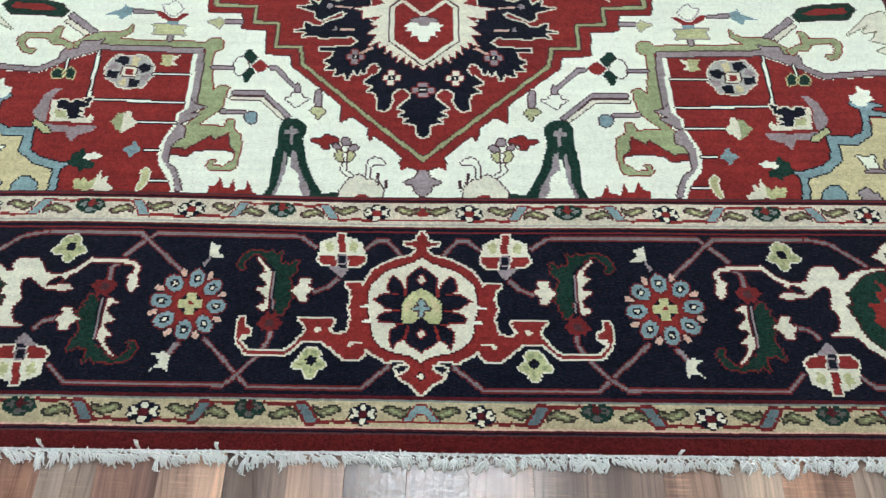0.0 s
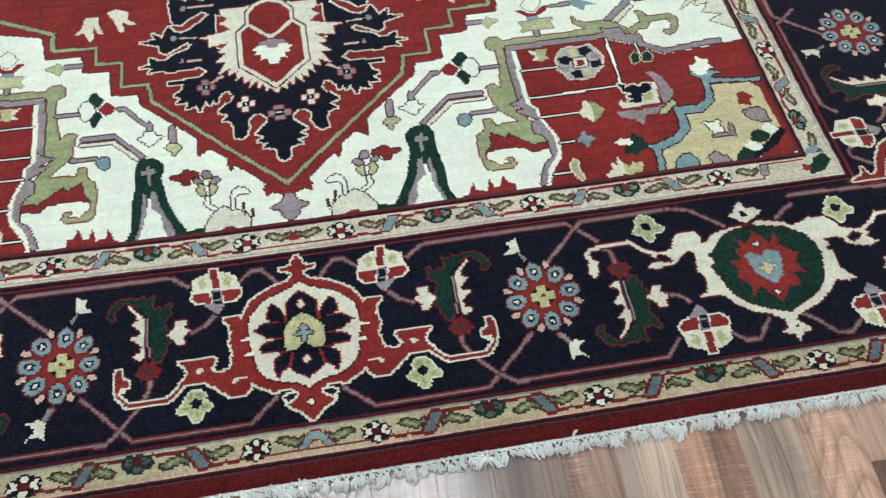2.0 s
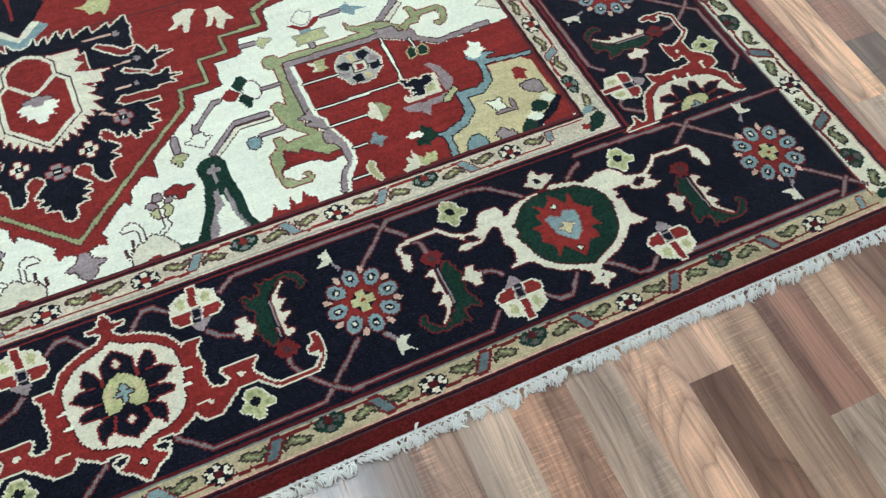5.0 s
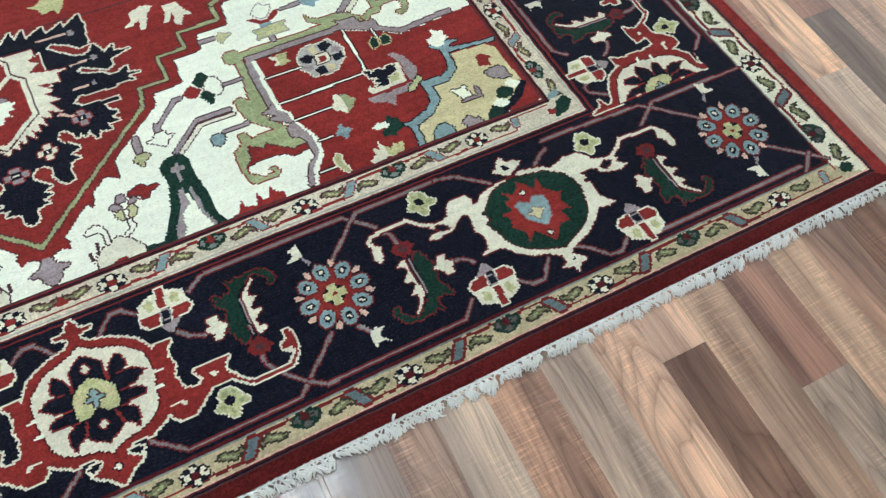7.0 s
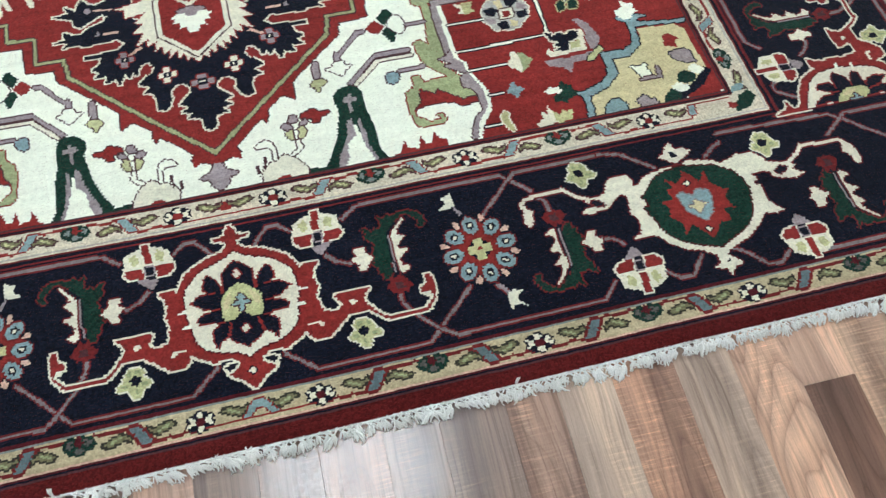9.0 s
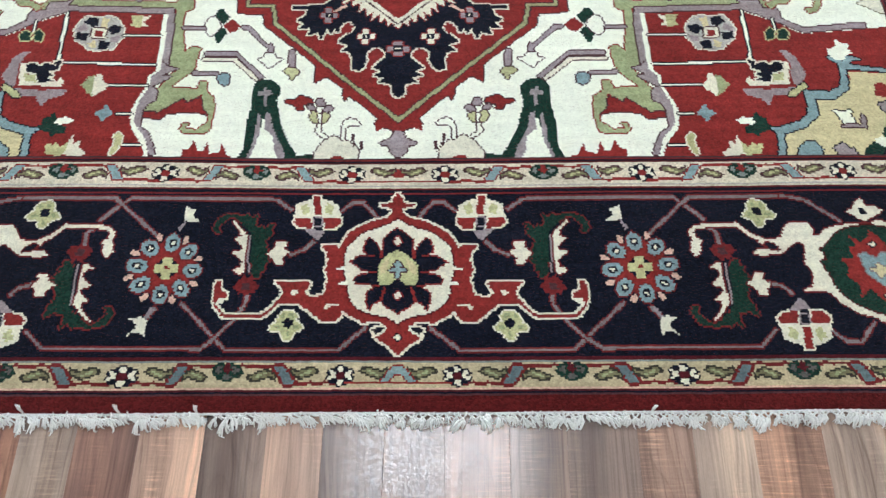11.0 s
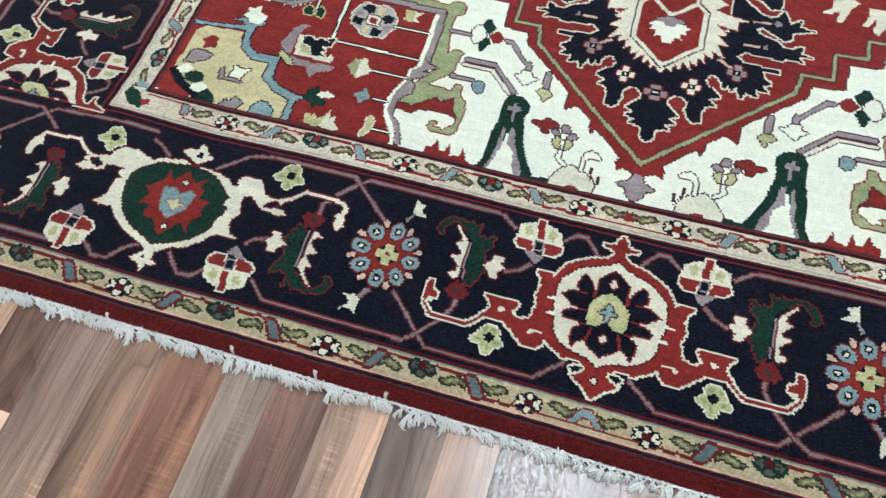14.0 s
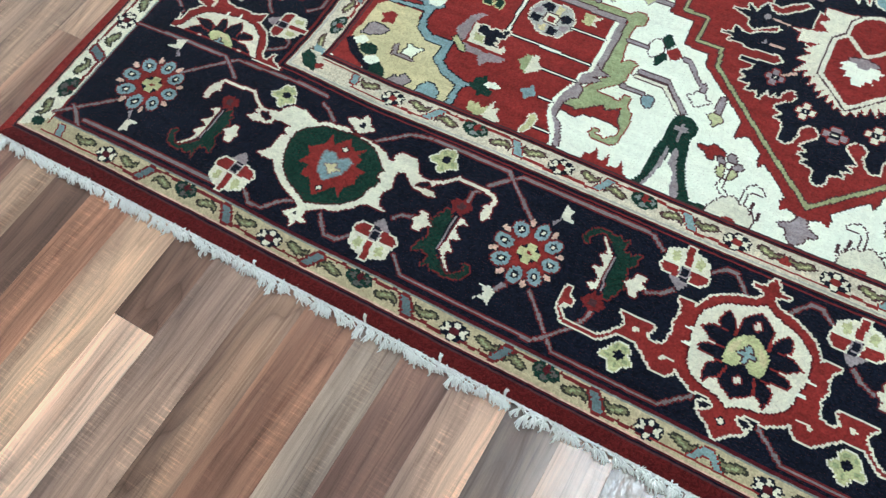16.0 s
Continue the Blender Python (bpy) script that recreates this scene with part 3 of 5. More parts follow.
MOTIFS["scroll"] = [
    ("g", "R", 1, [(416, 799), (426, 808), (444, 806), (449, 796), (590, 799), (625, 802), (602, 820), (604, 841), (612, 826), (624, 820), (666, 820), (688, 808), (706, 791), (713, 785), (706, 770), (659, 782), (451, 781), (447, 773), (446, 684), (446, 639), (429, 633), (439, 620), (398, 648), (397, 669), (393, 684), (410, 688), (422, 676), (432, 741), (432, 773), (416, 781)]),
    ("g", "R", 1, [(402, 627), (434, 597), (434, 591), (391, 589), (386, 607), (373, 605), (370, 581), (354, 571), (351, 543), (353, 515), (356, 498), (367, 491), (402, 491), (411, 500), (407, 513), (392, 514), (400, 507), (403, 501), (383, 499), (372, 510), (363, 513), (359, 522), (361, 534), (370, 541), (376, 553), (379, 577), (393, 568), (408, 560), (411, 571), (428, 557), (451, 538), (481, 542), (474, 558), (460, 568), (460, 588), (445, 608), (439, 620), (429, 633), (446, 639), (398, 648)]),
    ("R", "D", 1, [(380, 571), (393, 565), (407, 557), (411, 567), (428, 554), (451, 535), (481, 538), (480, 525), (445, 522), (435, 534), (416, 536), (385, 537), (361, 531), (372, 541), (378, 553)]),
    ("L", "D", 1, [(453, 780), (659, 785), (651, 801), (667, 794), (692, 796), (698, 773), (724, 773), (727, 748), (764, 725), (852, 734), (881, 734), (878, 723), (849, 723), (760, 714), (724, 736), (686, 759), (655, 773), (471, 768), (464, 764), (459, 690), (460, 632), (448, 641), (448, 741)]),
    ("L", "D", 1, [(458, 650), (460, 631), (474, 616), (474, 598), (489, 559), (493, 544), (492, 515), (481, 497), (474, 490), (463, 474), (453, 447), (444, 447), (451, 469), (464, 492), (480, 506), (479, 525), (480, 540), (472, 556), (459, 563), (460, 585), (471, 593), (446, 610), (436, 617), (455, 620), (429, 635), (448, 641)]),
    ("W", "-", 0, [(462, 764), (469, 766), (464, 690), (465, 634), (479, 616), (480, 598), (495, 559), (500, 544), (499, 513), (486, 495), (478, 488), (467, 472), (460, 447), (455, 447), (463, 474), (474, 490), (481, 497), (492, 515), (493, 544), (489, 559), (474, 598), (474, 616), (460, 631), (458, 650)]),
]
MOTIFS["hook_scroll"] = [
    ("g", "R", 1, [(705, 785), (728, 799), (739, 802), (739, 823), (733, 835), (750, 832), (753, 817), (775, 817), (803, 817), (814, 806), (810, 782), (797, 765), (782, 762), (776, 773), (791, 773), (800, 791), (794, 805), (770, 805), (756, 800), (746, 785), (726, 785), (713, 773)]),
]
MOTIFS["box_stem"] = [
    ("L", "D", 1, [(524, 844), (531, 844), (528, 799), (519, 799)]),
    ("Y", "L", 1, [(493, 841), (564, 842), (556, 832), (560, 817), (531, 817), (496, 814), (502, 829)]),
    ("B", "-", 0, [(512, 850), (524, 856), (539, 853), (536, 844), (513, 844)]),
    ("R", "D", 0, [(493, 874), (507, 874), (521, 862), (532, 862), (550, 877), (568, 881), (557, 865), (537, 853), (512, 853)]),
    ("W", "L", 1, [(511, 887), (522, 902), (532, 909), (538, 899), (551, 896), (546, 880), (532, 865), (522, 868), (512, 880)]),
    ("L", "D", 1, [(566, 879), (611, 882), (610, 874), (565, 873)]),
    ("B", "L", 0, [(612, 887), (624, 890), (630, 899), (632, 884), (646, 877), (663, 868), (640, 868), (631, 853), (619, 865), (611, 868)]),
]
MOTIFS["bud_step"] = [
    ("L", "D", 1, [(388, 857), (423, 857), (422, 850), (387, 850)]),
    ("Y", "L", 1, [(421, 853), (434, 865), (437, 859), (456, 853), (440, 844), (430, 835)]),
]
MOTIFS["spandrel"] = [
    ("R", "-", 0, [(471, 766), (654, 770), (714, 739), (757, 711), (848, 718), (957, 731), (968, 447), (460, 444), (470, 467), (495, 501), (502, 535), (492, 560), (477, 580), (476, 614), (467, 634)]),
]
MOTIFS["octa_flower"] = [
    ("H", "C", 1, [(558, 753), (573, 759), (599, 756), (619, 759), (629, 744), (636, 725), (629, 700), (613, 689), (604, 678), (582, 675), (566, 680), (555, 678), (550, 694), (541, 705), (543, 730)]),
    ("T", "-", 0, [(573, 753), (589, 756), (589, 733), (577, 730)]),
    ("L", "-", 0, [(618, 742), (633, 728), (627, 719), (611, 725)]),
    ("T", "-", 0, [(593, 700), (606, 691), (598, 681), (588, 683)]),
    ("L", "-", 0, [(546, 711), (563, 708), (563, 697), (550, 697)]),
    ("K", "-", 0, [(546, 733), (566, 739), (575, 727), (564, 713), (550, 719)]),
    ("K", "-", 0, [(594, 753), (613, 757), (621, 743), (603, 732), (594, 737)]),
    ("K", "-", 0, [(607, 716), (629, 719), (632, 703), (610, 698)]),
    ("K", "-", 0, [(563, 695), (585, 700), (585, 679), (568, 678)]),
    ("C", "D", 1, [(578, 729), (604, 729), (601, 704), (574, 704)]),
    ("R", "-", 0, [(583, 723), (598, 723), (595, 709), (580, 709)]),
]
MOTIFS["lily_pad"] = [
    ("C", "-", 0, [(492, 764), (507, 758), (512, 764), (511, 733), (499, 736), (506, 746)]),
    ("Y", "-", 0, [(511, 763), (533, 761), (527, 744), (534, 734), (509, 733)]),
]
MOTIFS["blue_bars"] = [
    ("W", "K", 1, [(467, 715), (543, 715), (543, 711), (467, 711)]),
    ("W", "K", 1, [(653, 770), (658, 770), (654, 651), (649, 651)]),
    ("W", "K", 1, [(467, 645), (647, 649), (647, 645), (467, 641)]),
    ("W", "K", 1, [(478, 597), (552, 597), (552, 593), (478, 593)]),
    ("W", "K", 1, [(497, 535), (529, 535), (529, 531), (497, 531)]),
    ("W", "K", 1, [(472, 469), (505, 469), (505, 465), (472, 465)]),
    ("W", "K", 1, [(708, 750), (712, 750), (712, 722), (708, 719)]),
]
MOTIFS["yellow_leaf"] = [
    ("C", "-", 0, [(551, 596), (564, 607), (563, 616), (573, 623), (579, 614), (580, 593), (577, 569), (567, 579), (557, 583)]),
    ("g", "-", 0, [(579, 618), (590, 614), (594, 604), (602, 596), (589, 579), (577, 570), (579, 593)]),
]
MOTIFS["blue_flower"] = [
    ("B", "-", 0, [(533, 535), (542, 545), (550, 553), (554, 543), (568, 533), (557, 525), (549, 513), (543, 525), (535, 528)]),
]
MOTIFS["yellow_bar"] = [
    ("Y", "C", 1, [(508, 484), (515, 494), (522, 489), (519, 470), (523, 446), (515, 449), (507, 467)]),
]
MOTIFS["green_pair"] = [
    ("G", "Y", 1, [(689, 714), (700, 725), (708, 719), (703, 700), (690, 697)]),
    ("G", "Y", 1, [(713, 717), (726, 725), (733, 711), (729, 700), (712, 700)]),
]
MOTIFS["beast"] = [
    ("L", "-", 0, [(702, 673), (718, 673), (733, 659), (740, 630), (745, 617), (734, 597), (719, 586), (717, 615), (718, 643), (712, 662)]),
    ("L", "-", 0, [(623, 586), (669, 583), (711, 587), (731, 593), (720, 572), (677, 570), (663, 547), (653, 563), (627, 573)]),
    ("C", "R", 1, [(708, 646), (718, 643), (710, 594), (636, 591), (633, 604), (641, 612), (647, 601), (702, 602)]),
    ("K", "C", 1, [(645, 651), (659, 648), (654, 639), (671, 646), (681, 638), (696, 646), (707, 642), (703, 625), (684, 620), (677, 599), (667, 601), (651, 604), (665, 612), (652, 617), (666, 625), (649, 630)]),
    ("Y", "-", 0, [(685, 618), (704, 620), (703, 604), (681, 601)]),
    ("Y", "K", 1, [(701, 568), (709, 579), (738, 599), (740, 589), (714, 566)]),
]
MOTIFS["white_flower"] = [
    ("W", "-", 0, [(795, 673), (811, 680), (815, 699), (826, 688), (840, 685), (832, 675), (840, 665), (825, 657), (823, 648), (806, 648), (797, 656)]),
]
MOTIFS["corner_gold"] = [
    ("T", "R", 1, [(822, 622), (895, 617), (911, 603), (915, 493), (891, 472), (821, 438), (801, 434), (668, 436), (671, 463), (675, 485), (724, 507), (748, 527), (747, 560), (787, 563), (813, 581), (821, 606)]),
    ("K", "-", 0, [(912, 507), (922, 494), (895, 467), (853, 447), (832, 431), (801, 434), (828, 451), (878, 476)]),
    ("R", "-", 0, [(917, 486), (919, 420), (835, 432), (855, 446), (896, 465)]),
    ("B", "K", 1, [(923, 626), (906, 626), (847, 634), (827, 640), (836, 648), (852, 649), (838, 657), (825, 657), (818, 646), (798, 658), (789, 654), (806, 641), (807, 611), (799, 590), (779, 577), (732, 581), (731, 552), (730, 531), (711, 514), (673, 502), (647, 503), (664, 493), (666, 475), (657, 433), (668, 433), (675, 461), (677, 487), (720, 502), (747, 527), (748, 561), (783, 560), (811, 581), (817, 604), (818, 628), (897, 621), (919, 616)]),
]
MOTIFS["gold_motifs"] = [
    ("R", "-", 0, [(862, 594), (877, 599), (883, 592), (893, 583), (882, 574), (883, 560), (869, 566), (857, 566)]),
    ("L", "K", 1, [(858, 552), (876, 554), (889, 556), (901, 548), (899, 533), (903, 520), (884, 523), (870, 531), (861, 538)]),
    ("W", "-", 0, [(878, 510), (893, 517), (903, 510), (910, 501), (899, 493), (885, 494)]),
    ("G", "-", 0, [(854, 501), (872, 506), (888, 494), (885, 480), (865, 475), (849, 484)]),
    ("W", "-", 0, [(833, 475), (847, 482), (864, 473), (864, 461), (844, 459), (836, 465)]),
    ("G", "-", 0, [(813, 459), (833, 472), (846, 458), (835, 437), (807, 434), (805, 444)]),
    ("W", "K", 1, [(773, 539), (788, 534), (806, 537), (805, 525), (808, 506), (788, 504), (784, 517), (780, 528)]),
    ("L", "D", 1, [(824, 530), (827, 523), (826, 499), (806, 502), (777, 502), (796, 507), (817, 505)]),
    ("L", "K", 1, [(755, 459), (777, 469), (783, 457), (793, 458), (794, 440), (764, 444)]),
    ("B", "K", 1, [(697, 459), (715, 472), (728, 470), (737, 455), (732, 440), (711, 442), (692, 438)]),
]
MOTIFS["green_corner_leaf"] = [
    ("G", "-", 0, [(612, 503), (629, 509), (630, 523), (637, 536), (643, 526), (655, 521), (653, 506), (665, 504), (650, 494), (639, 492), (633, 481), (625, 489), (612, 488)]),
    ("W", "-", 0, [(600, 518), (613, 524), (628, 522), (634, 511), (625, 508), (608, 510)]),
]
MOTIFS["boat"] = [
    ("L", "D", 1, [(666, 820), (727, 874), (733, 862), (679, 817)]),
    ("C", "D", 1, [(682, 817), (731, 856), (737, 850), (692, 811)]),
    ("G", "D", 1, [(736, 878), (751, 896), (785, 906), (853, 909), (863, 893), (843, 868), (764, 865), (744, 862)]),
    ("R", "-", 0, [(757, 882), (783, 896), (842, 899), (847, 884), (778, 878)]),
]
MOTIFS["zigzag"] = [
    ("C", "O", 1, [(832, 826), (878, 853), (860, 829), (897, 838), (872, 811), (913, 800), (878, 785), (922, 757), (943, 829), (916, 890), (878, 875)]),
]
MOTIFS["flame_gold"] = [
    ("C", "-", 0, [(561, 450), (580, 461), (580, 475), (590, 469), (595, 486), (601, 473), (605, 461), (604, 446), (569, 444)]),
    ("Y", "-", 0, [(599, 473), (606, 467), (610, 460), (620, 473), (625, 466), (637, 468), (630, 446), (602, 445)]),
]
MOTIFS["olive_line"] = [
    ("g", "D", 1, [(-2, 522), (241, 743), (250, 788), (303, 790), (304, 851), (359, 854), (361, 897), (445, 899), (446, 944)]),
]
MOTIFS["flames"] = [
    ("R", "D", 0, [(290, 440), (312, 449), (317, 457), (326, 471), (328, 455), (346, 450), (356, 476), (360, 457), (370, 455), (382, 479), (388, 462), (399, 457), (400, 441)]),
]

KNOT = 0.003
HALF_W, HALF_L = 1.404, 1.83
NU, NV = round(HALF_W / KNOT), round(HALF_L / KNOT)
DYE = np.zeros((NV, NU), np.int8)
OWN = np.zeros((NV, NU), np.int16)
NAMES = [("field", "ivory woven field ground")]
GU, GV = np.meshgrid((np.arange(NU) + 0.5) * KNOT * 1000, (np.arange(NV) + 0.5) * KNOT * 1000)


# the long sides' stripes are a little wider than those of the ends: distances from the edge, side against end
SIDE = [0, 26, 75, 418, 478, 1500]
END = [0, 35, 78, 384, 441, 1463]


def owner(name, label=""):
    NAMES.append((name, label))
    return len(NAMES) - 1


def inside(pts):
    u = np.array([p[0] for p in pts], float)
    v = np.array([p[1] for p in pts], float)
    i0, i1 = max(0, int(u.min() / 3) - 1), min(NU, int(u.max() / 3) + 2)
    j0, j1 = max(0, int(v.min() / 3) - 1), min(NV, int(v.max() / 3) + 2)
    if i0 >= i1 or j0 >= j1:
        return None
    x, y = GU[j0:j1, i0:i1], GV[j0:j1, i0:i1]
    hit = np.zeros(x.shape, bool)
    for k in range(len(pts)):
        ua, va, ub, vb = u[k - 1], v[k - 1], u[k], v[k]
        if va == vb:
            continue
        cross = ((va > y) != (vb > y)) & (x < (ub - ua) * (y - va) / (vb - va) + ua)
        hit ^= cross
    return i0, i1, j0, j1, hit


def grow(mask, n):
    for _ in range(n):
        big = mask.copy()
        big[1:] |= mask[:-1]
        big[:-1] |= mask[1:]
        big[:, 1:] |= mask[:, :-1]
        big[:, :-1] |= mask[:, 1:]
        mask = big
    return mask


def stamp(mask, dye, own):
    DYE[mask] = CODES.index(dye)
    OWN[mask] = own


def fill(own, dye, edge, rows, pts):
    got = inside(pts)
    if got is None:
        return
    i0, i1, j0, j1, hit = got
    mask = np.zeros((NV, NU), bool)
    mask[j0:j1, i0:i1] = hit
    if rows < 0:
        stamp(mask, edge, own)
        mask = ~grow(~mask, -rows)
    elif rows and edge != "-":
        big = grow(mask, rows)
        if edge == "C" and dye in "RK":
            # pale outlines are knotted double where they step
            step = mask.copy()
            step[1:, 1:] |= mask[:-1, :-1]
            step[1:, :-1] |= mask[:-1, 1:]
            step[:-1, 1:] |= mask[1:, :-1]
            step[:-1, :-1] |= mask[1:, 1:]
            big |= step
        stamp(big, edge, own)
    stamp(mask, dye, own)


def joined(own, shapes, turn=lambda p: p):
    """Overlapping shapes of one dye under a common outline."""
    for last in (False, True):
        for dye, edge, rows, pts in shapes:
            fill(own, dye, "-" if last else edge, 0 if last else rows, [turn(p) for p in pts])


def stroke(own, dye, edge, pts, width, rows=1):
    mask = np.zeros((NV, NU), bool)
    for (a, b), (c, d) in zip(pts, pts[1:]):
        n = math.hypot(c - a, d - b) or 1.0
        px, py = -(d - b) / n * width / 2, (c - a) / n * width / 2
        ex, ey = (c - a) / n * width / 3, (d - b) / n * width / 3
        got = inside([(a - ex + px, b - ey + py), (c + ex + px, d + ey + py), (c + ex - px, d + ey - py), (a - ex - px, b - ey - py)])
        if got:
            i0, i1, j0, j1, hit = got
            mask[j0:j1, i0:i1] |= hit
    if rows and edge != "-":
        stamp(grow(mask, rows), edge, own)
    stamp(mask, dye, own)


def place(key, name, label, turn=lambda p: p, swap=None, join=None):
    own = owner(name, label) if join is None else join
    for dye, edge, rows, pts in MOTIFS[key]:
        dye, edge = (swap or {}).get(dye, dye), (swap or {}).get(edge, edge)
        fill(own, dye, edge, rows, [turn(p) for p in pts])
    return own


def oval(cu, cv, ru, rv, n=16, turn=0.0):
    c, s = math.cos(turn), math.sin(turn)
    return [(cu + ru * math.cos(a) * c - rv * math.sin(a) * s, cv + ru * math.cos(a) * s + rv * math.sin(a) * c) for a in (2 * math.pi * k / n for k in range(n))]


def ring(own, dye, a, b, side_dye=None):
    """A stripe that runs round the rug between a and b millimetres from its edge."""
    d = np.minimum(np.interp(HALF_W * 1000 - GU, SIDE, END), GV)
    stamp((d >= a) & (d < b), dye, own)
    if side_dye:
        stamp((d >= a) & (d < b) & (HALF_W * 1000 - GU < GV), side_dye, own)


def rosette(cu, cv, r=1.0):
    own = owner("rosette", "eight-petalled pale blue rosette on red")
    fill(own, "R", "Z", 1, [(cu + r * (44 if k % 2 else 58) * math.cos(k * math.pi / 8), cv + r * (44 if k % 2 else 58) * math.sin(k * math.pi / 8)) for k in range(16)])
    for k in range(8):
        a = k * math.pi / 4 + 0.1
        cx, cy = cu + r * 46 * math.cos(a), cv + r * 46 * math.sin(a)
        fill(own, "B", "Z", 1, oval(cx, cy, 17 * r, 13 * r, 10, a))
        fill(own, "K", "-", 0, oval(cx, cy, 8 * r, 7 * r, 8, a))
        fill(own, "C", "-", 0, oval(cx, cy, 4 * r, 3 * r, 6, a))
        b = a + math.pi / 8
        fill(own, "P", "-", 0, oval(cu + r * 58 * math.cos(b), cv + r * 58 * math.sin(b), 8 * r, 5 * r, 8, b))
    fill(own, "K", "-", 0, oval(cu, cv, 19 * r, 19 * r, 12))
    for w, h in ((8, 19), (19, 8)):
        fill(own, "Y", "-", 0, [(cu - w * r, cv - h * r), (cu + w * r, cv - h * r), (cu + w * r, cv + h * r), (cu - w * r, cv + h * r)])
    fill(own, "R", "-", 0, oval(cu, cv, 4, 4, 6))


# stripes and grounds
DYE[:] = CODES.index("W")
G_EDGE = owner("selvage", "red woven edge stripe")
G_OUT = owner("outer_guard", "cream guard stripe with red meander")
G_BORD = owner("border_ground", "navy main border ground")
G_IN = owner("inner_guard", "cream guard stripe with red meander")
# selvage and outer guard are darker along the ends than along the sides
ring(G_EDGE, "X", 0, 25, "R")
ring(G_EDGE, "D", 24, 27)
ring(G_EDGE, "K", 27, 31)
ring(G_EDGE, "M", 31, 35)
ring(G_OUT, "P", 33, 36)
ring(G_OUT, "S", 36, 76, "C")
ring(G_OUT, "N", 76, 79)
ring(G_BORD, "M", 79, 85)
ring(G_BORD, "K", 85, 371)
ring(G_BORD, "Z", 371, 375)
ring(G_BORD, "K", 375, 380)
ring(G_BORD, "Z", 380, 384)


# knotting charts of the guard stripes, a letter a knot
WHITE_FLOWER = [
    "......KKK......",
    "...KKKCCKK.....",
    ".KKKKKCCCKKKK..",
    "KCCKKKCCKKKCCK.",
    "KKCCCKMMMKCCCKK",
    ".KCCCMMMMMCCKK.",
    "KKCCCMMMMMCCCCK",
    "KCCKKKMMMKKKCCK",
    ".KKKKKCCCKKKKK.",
    "...KKKCCCKKKK..",
    "....KKKCCK.....",
    ".......KK......",
]
GREEN_FLOWER = [
    "....GG.M.GGG...",
    "..GGGGMMMGGGGG.",
    ".GGJJGMMMGJJGGG",
    ".GJJGMMMMMGJJGG",
    "GGJJJGMMMGJJJGG",
    "GGGJGGGMGGGJGGG",
    ".GGGGGJJJGGGGG.",
    "..GGGJJJJJGGG..",
    "....GGJJJGGG...",
    ".....GGGGG.....",
]
GUARD_LEAF = [
    "..DDDDD.......D.",
    ".DDOOODDDD..DDD.",
    "DDOOggOOOODDDOD.",
    ".DDOOgggOOOOOOD.",
    "...DDOOOggOODD..",
    ".....DDDOODDD...",
    "........DDD.....",
]


def chart(own, rows, to, across=3.1, swap=None):
    """Knots a chart, run by run, about its middle."""
    for row, knots in enumerate(rows):
        col = 0
        for dye, run in itertools.groupby(knots):
            n = len(list(run))
            if dye != ".":
                a0, a1, b0 = (col - len(knots) / 2) * across, (col + n - len(knots) / 2) * across, (len(rows) / 2 - row - 1) * 3.0
                fill(own, (swap or {}).get(dye, dye), "-", 0, [to(a0, b0), to(a1, b0), to(a1, b0 + 3), to(a0, b0 + 3)])
            col += n


def guard(own, to, centres, low, high, first=0):
    """Flowers, leaves and the red meander of a guard stripe; to() carries (along, across) to the rug."""
    mid = (low + high) / 2
    # outer meander: a darker red than the inner one, with shade put into its colour
    line = "R" if low > 100 else "Z"
    for k in range(len(centres) - 1):
        a, b = centres[k], centres[k + 1]
        m = (a + b) / 2
        dark = (k + first) % 2 == 0
        lo, hi = low + 5, high - 6
        p0, p1 = (lo, hi) if dark else (hi, lo)
        wander = random.Random(k + int(low))
        for s0, s1, w in ((a, m - 18, p0), (m + 16, b, p1)):
            n = max(2, int((s1 - s0) / 11))
            stroke(own, line, "-", [to(s0 + (s1 - s0) * i / n, w + wander.uniform(-1.6, 1.6)) for i in range(n + 1)], 5.5, 0)
        fill(own, "B" if low > 100 else "U", line, 1 if low > 100 else 2, [to(m - 18, p0), to(m - 2, p0), to(m + 16, p1), to(m, p1)])
    for k, s in enumerate(centres):
        dark = (k + first) % 2 == 0
        inner = mid - 2 if dark else mid + 2
        flower = owner("guard_flower", "white and black guard flower" if dark else "green and grey guard flower")
        chart(flower, WHITE_FLOWER if dark else GREEN_FLOWER, lambda a, b: to(s + a, inner + b), 3.1 if dark else 3.4, {"J": "E"} if low < 100 else {"M": "R", "J": "N"})
        y = 5 if dark else -4
        for sg in (-1, 1):
            leaf = owner("guard_leaf", "olive guard leaf with dark outline")
            chart(leaf, GUARD_LEAF if dark else GUARD_LEAF[::-1], lambda a, b: to(s + sg * (55 + a), inner + y + b), 3.1, {"D": "J"} if low < 100 else {"g": "Y"})


flat = lambda s, w: (s, w)
upright = lambda s, w: (HALF_W * 1000 - float(np.interp(w, END, SIDE)), s)

guard(G_OUT, flat, [92, 266, 435, 616, 795, 985, 1188], 38, 76)
guard(G_OUT, upright, [145, 340, 535, 715, 895, 1075, 1255, 1435, 1615, 1795], 38, 76, 1)
stroke(G_OUT, "R", "-", [(0, 43), (84, 43)], 4, 0)
fill(G_OUT, "B", "R", 1, [(0, 70), (10, 68), (26, 46), (14, 46), (6, 56), (0, 57)])
fill(G_OUT, "G", "-", 0, oval(1350, 57, 14, 12, 8))
fill(G_OUT, "B", "R", 1, [(1290, 44), (1302, 44), (1308, 70), (1296, 70)])
stroke(G_OUT, "R", "-", [(1200, 43), (1330, 43)], 4, 0)
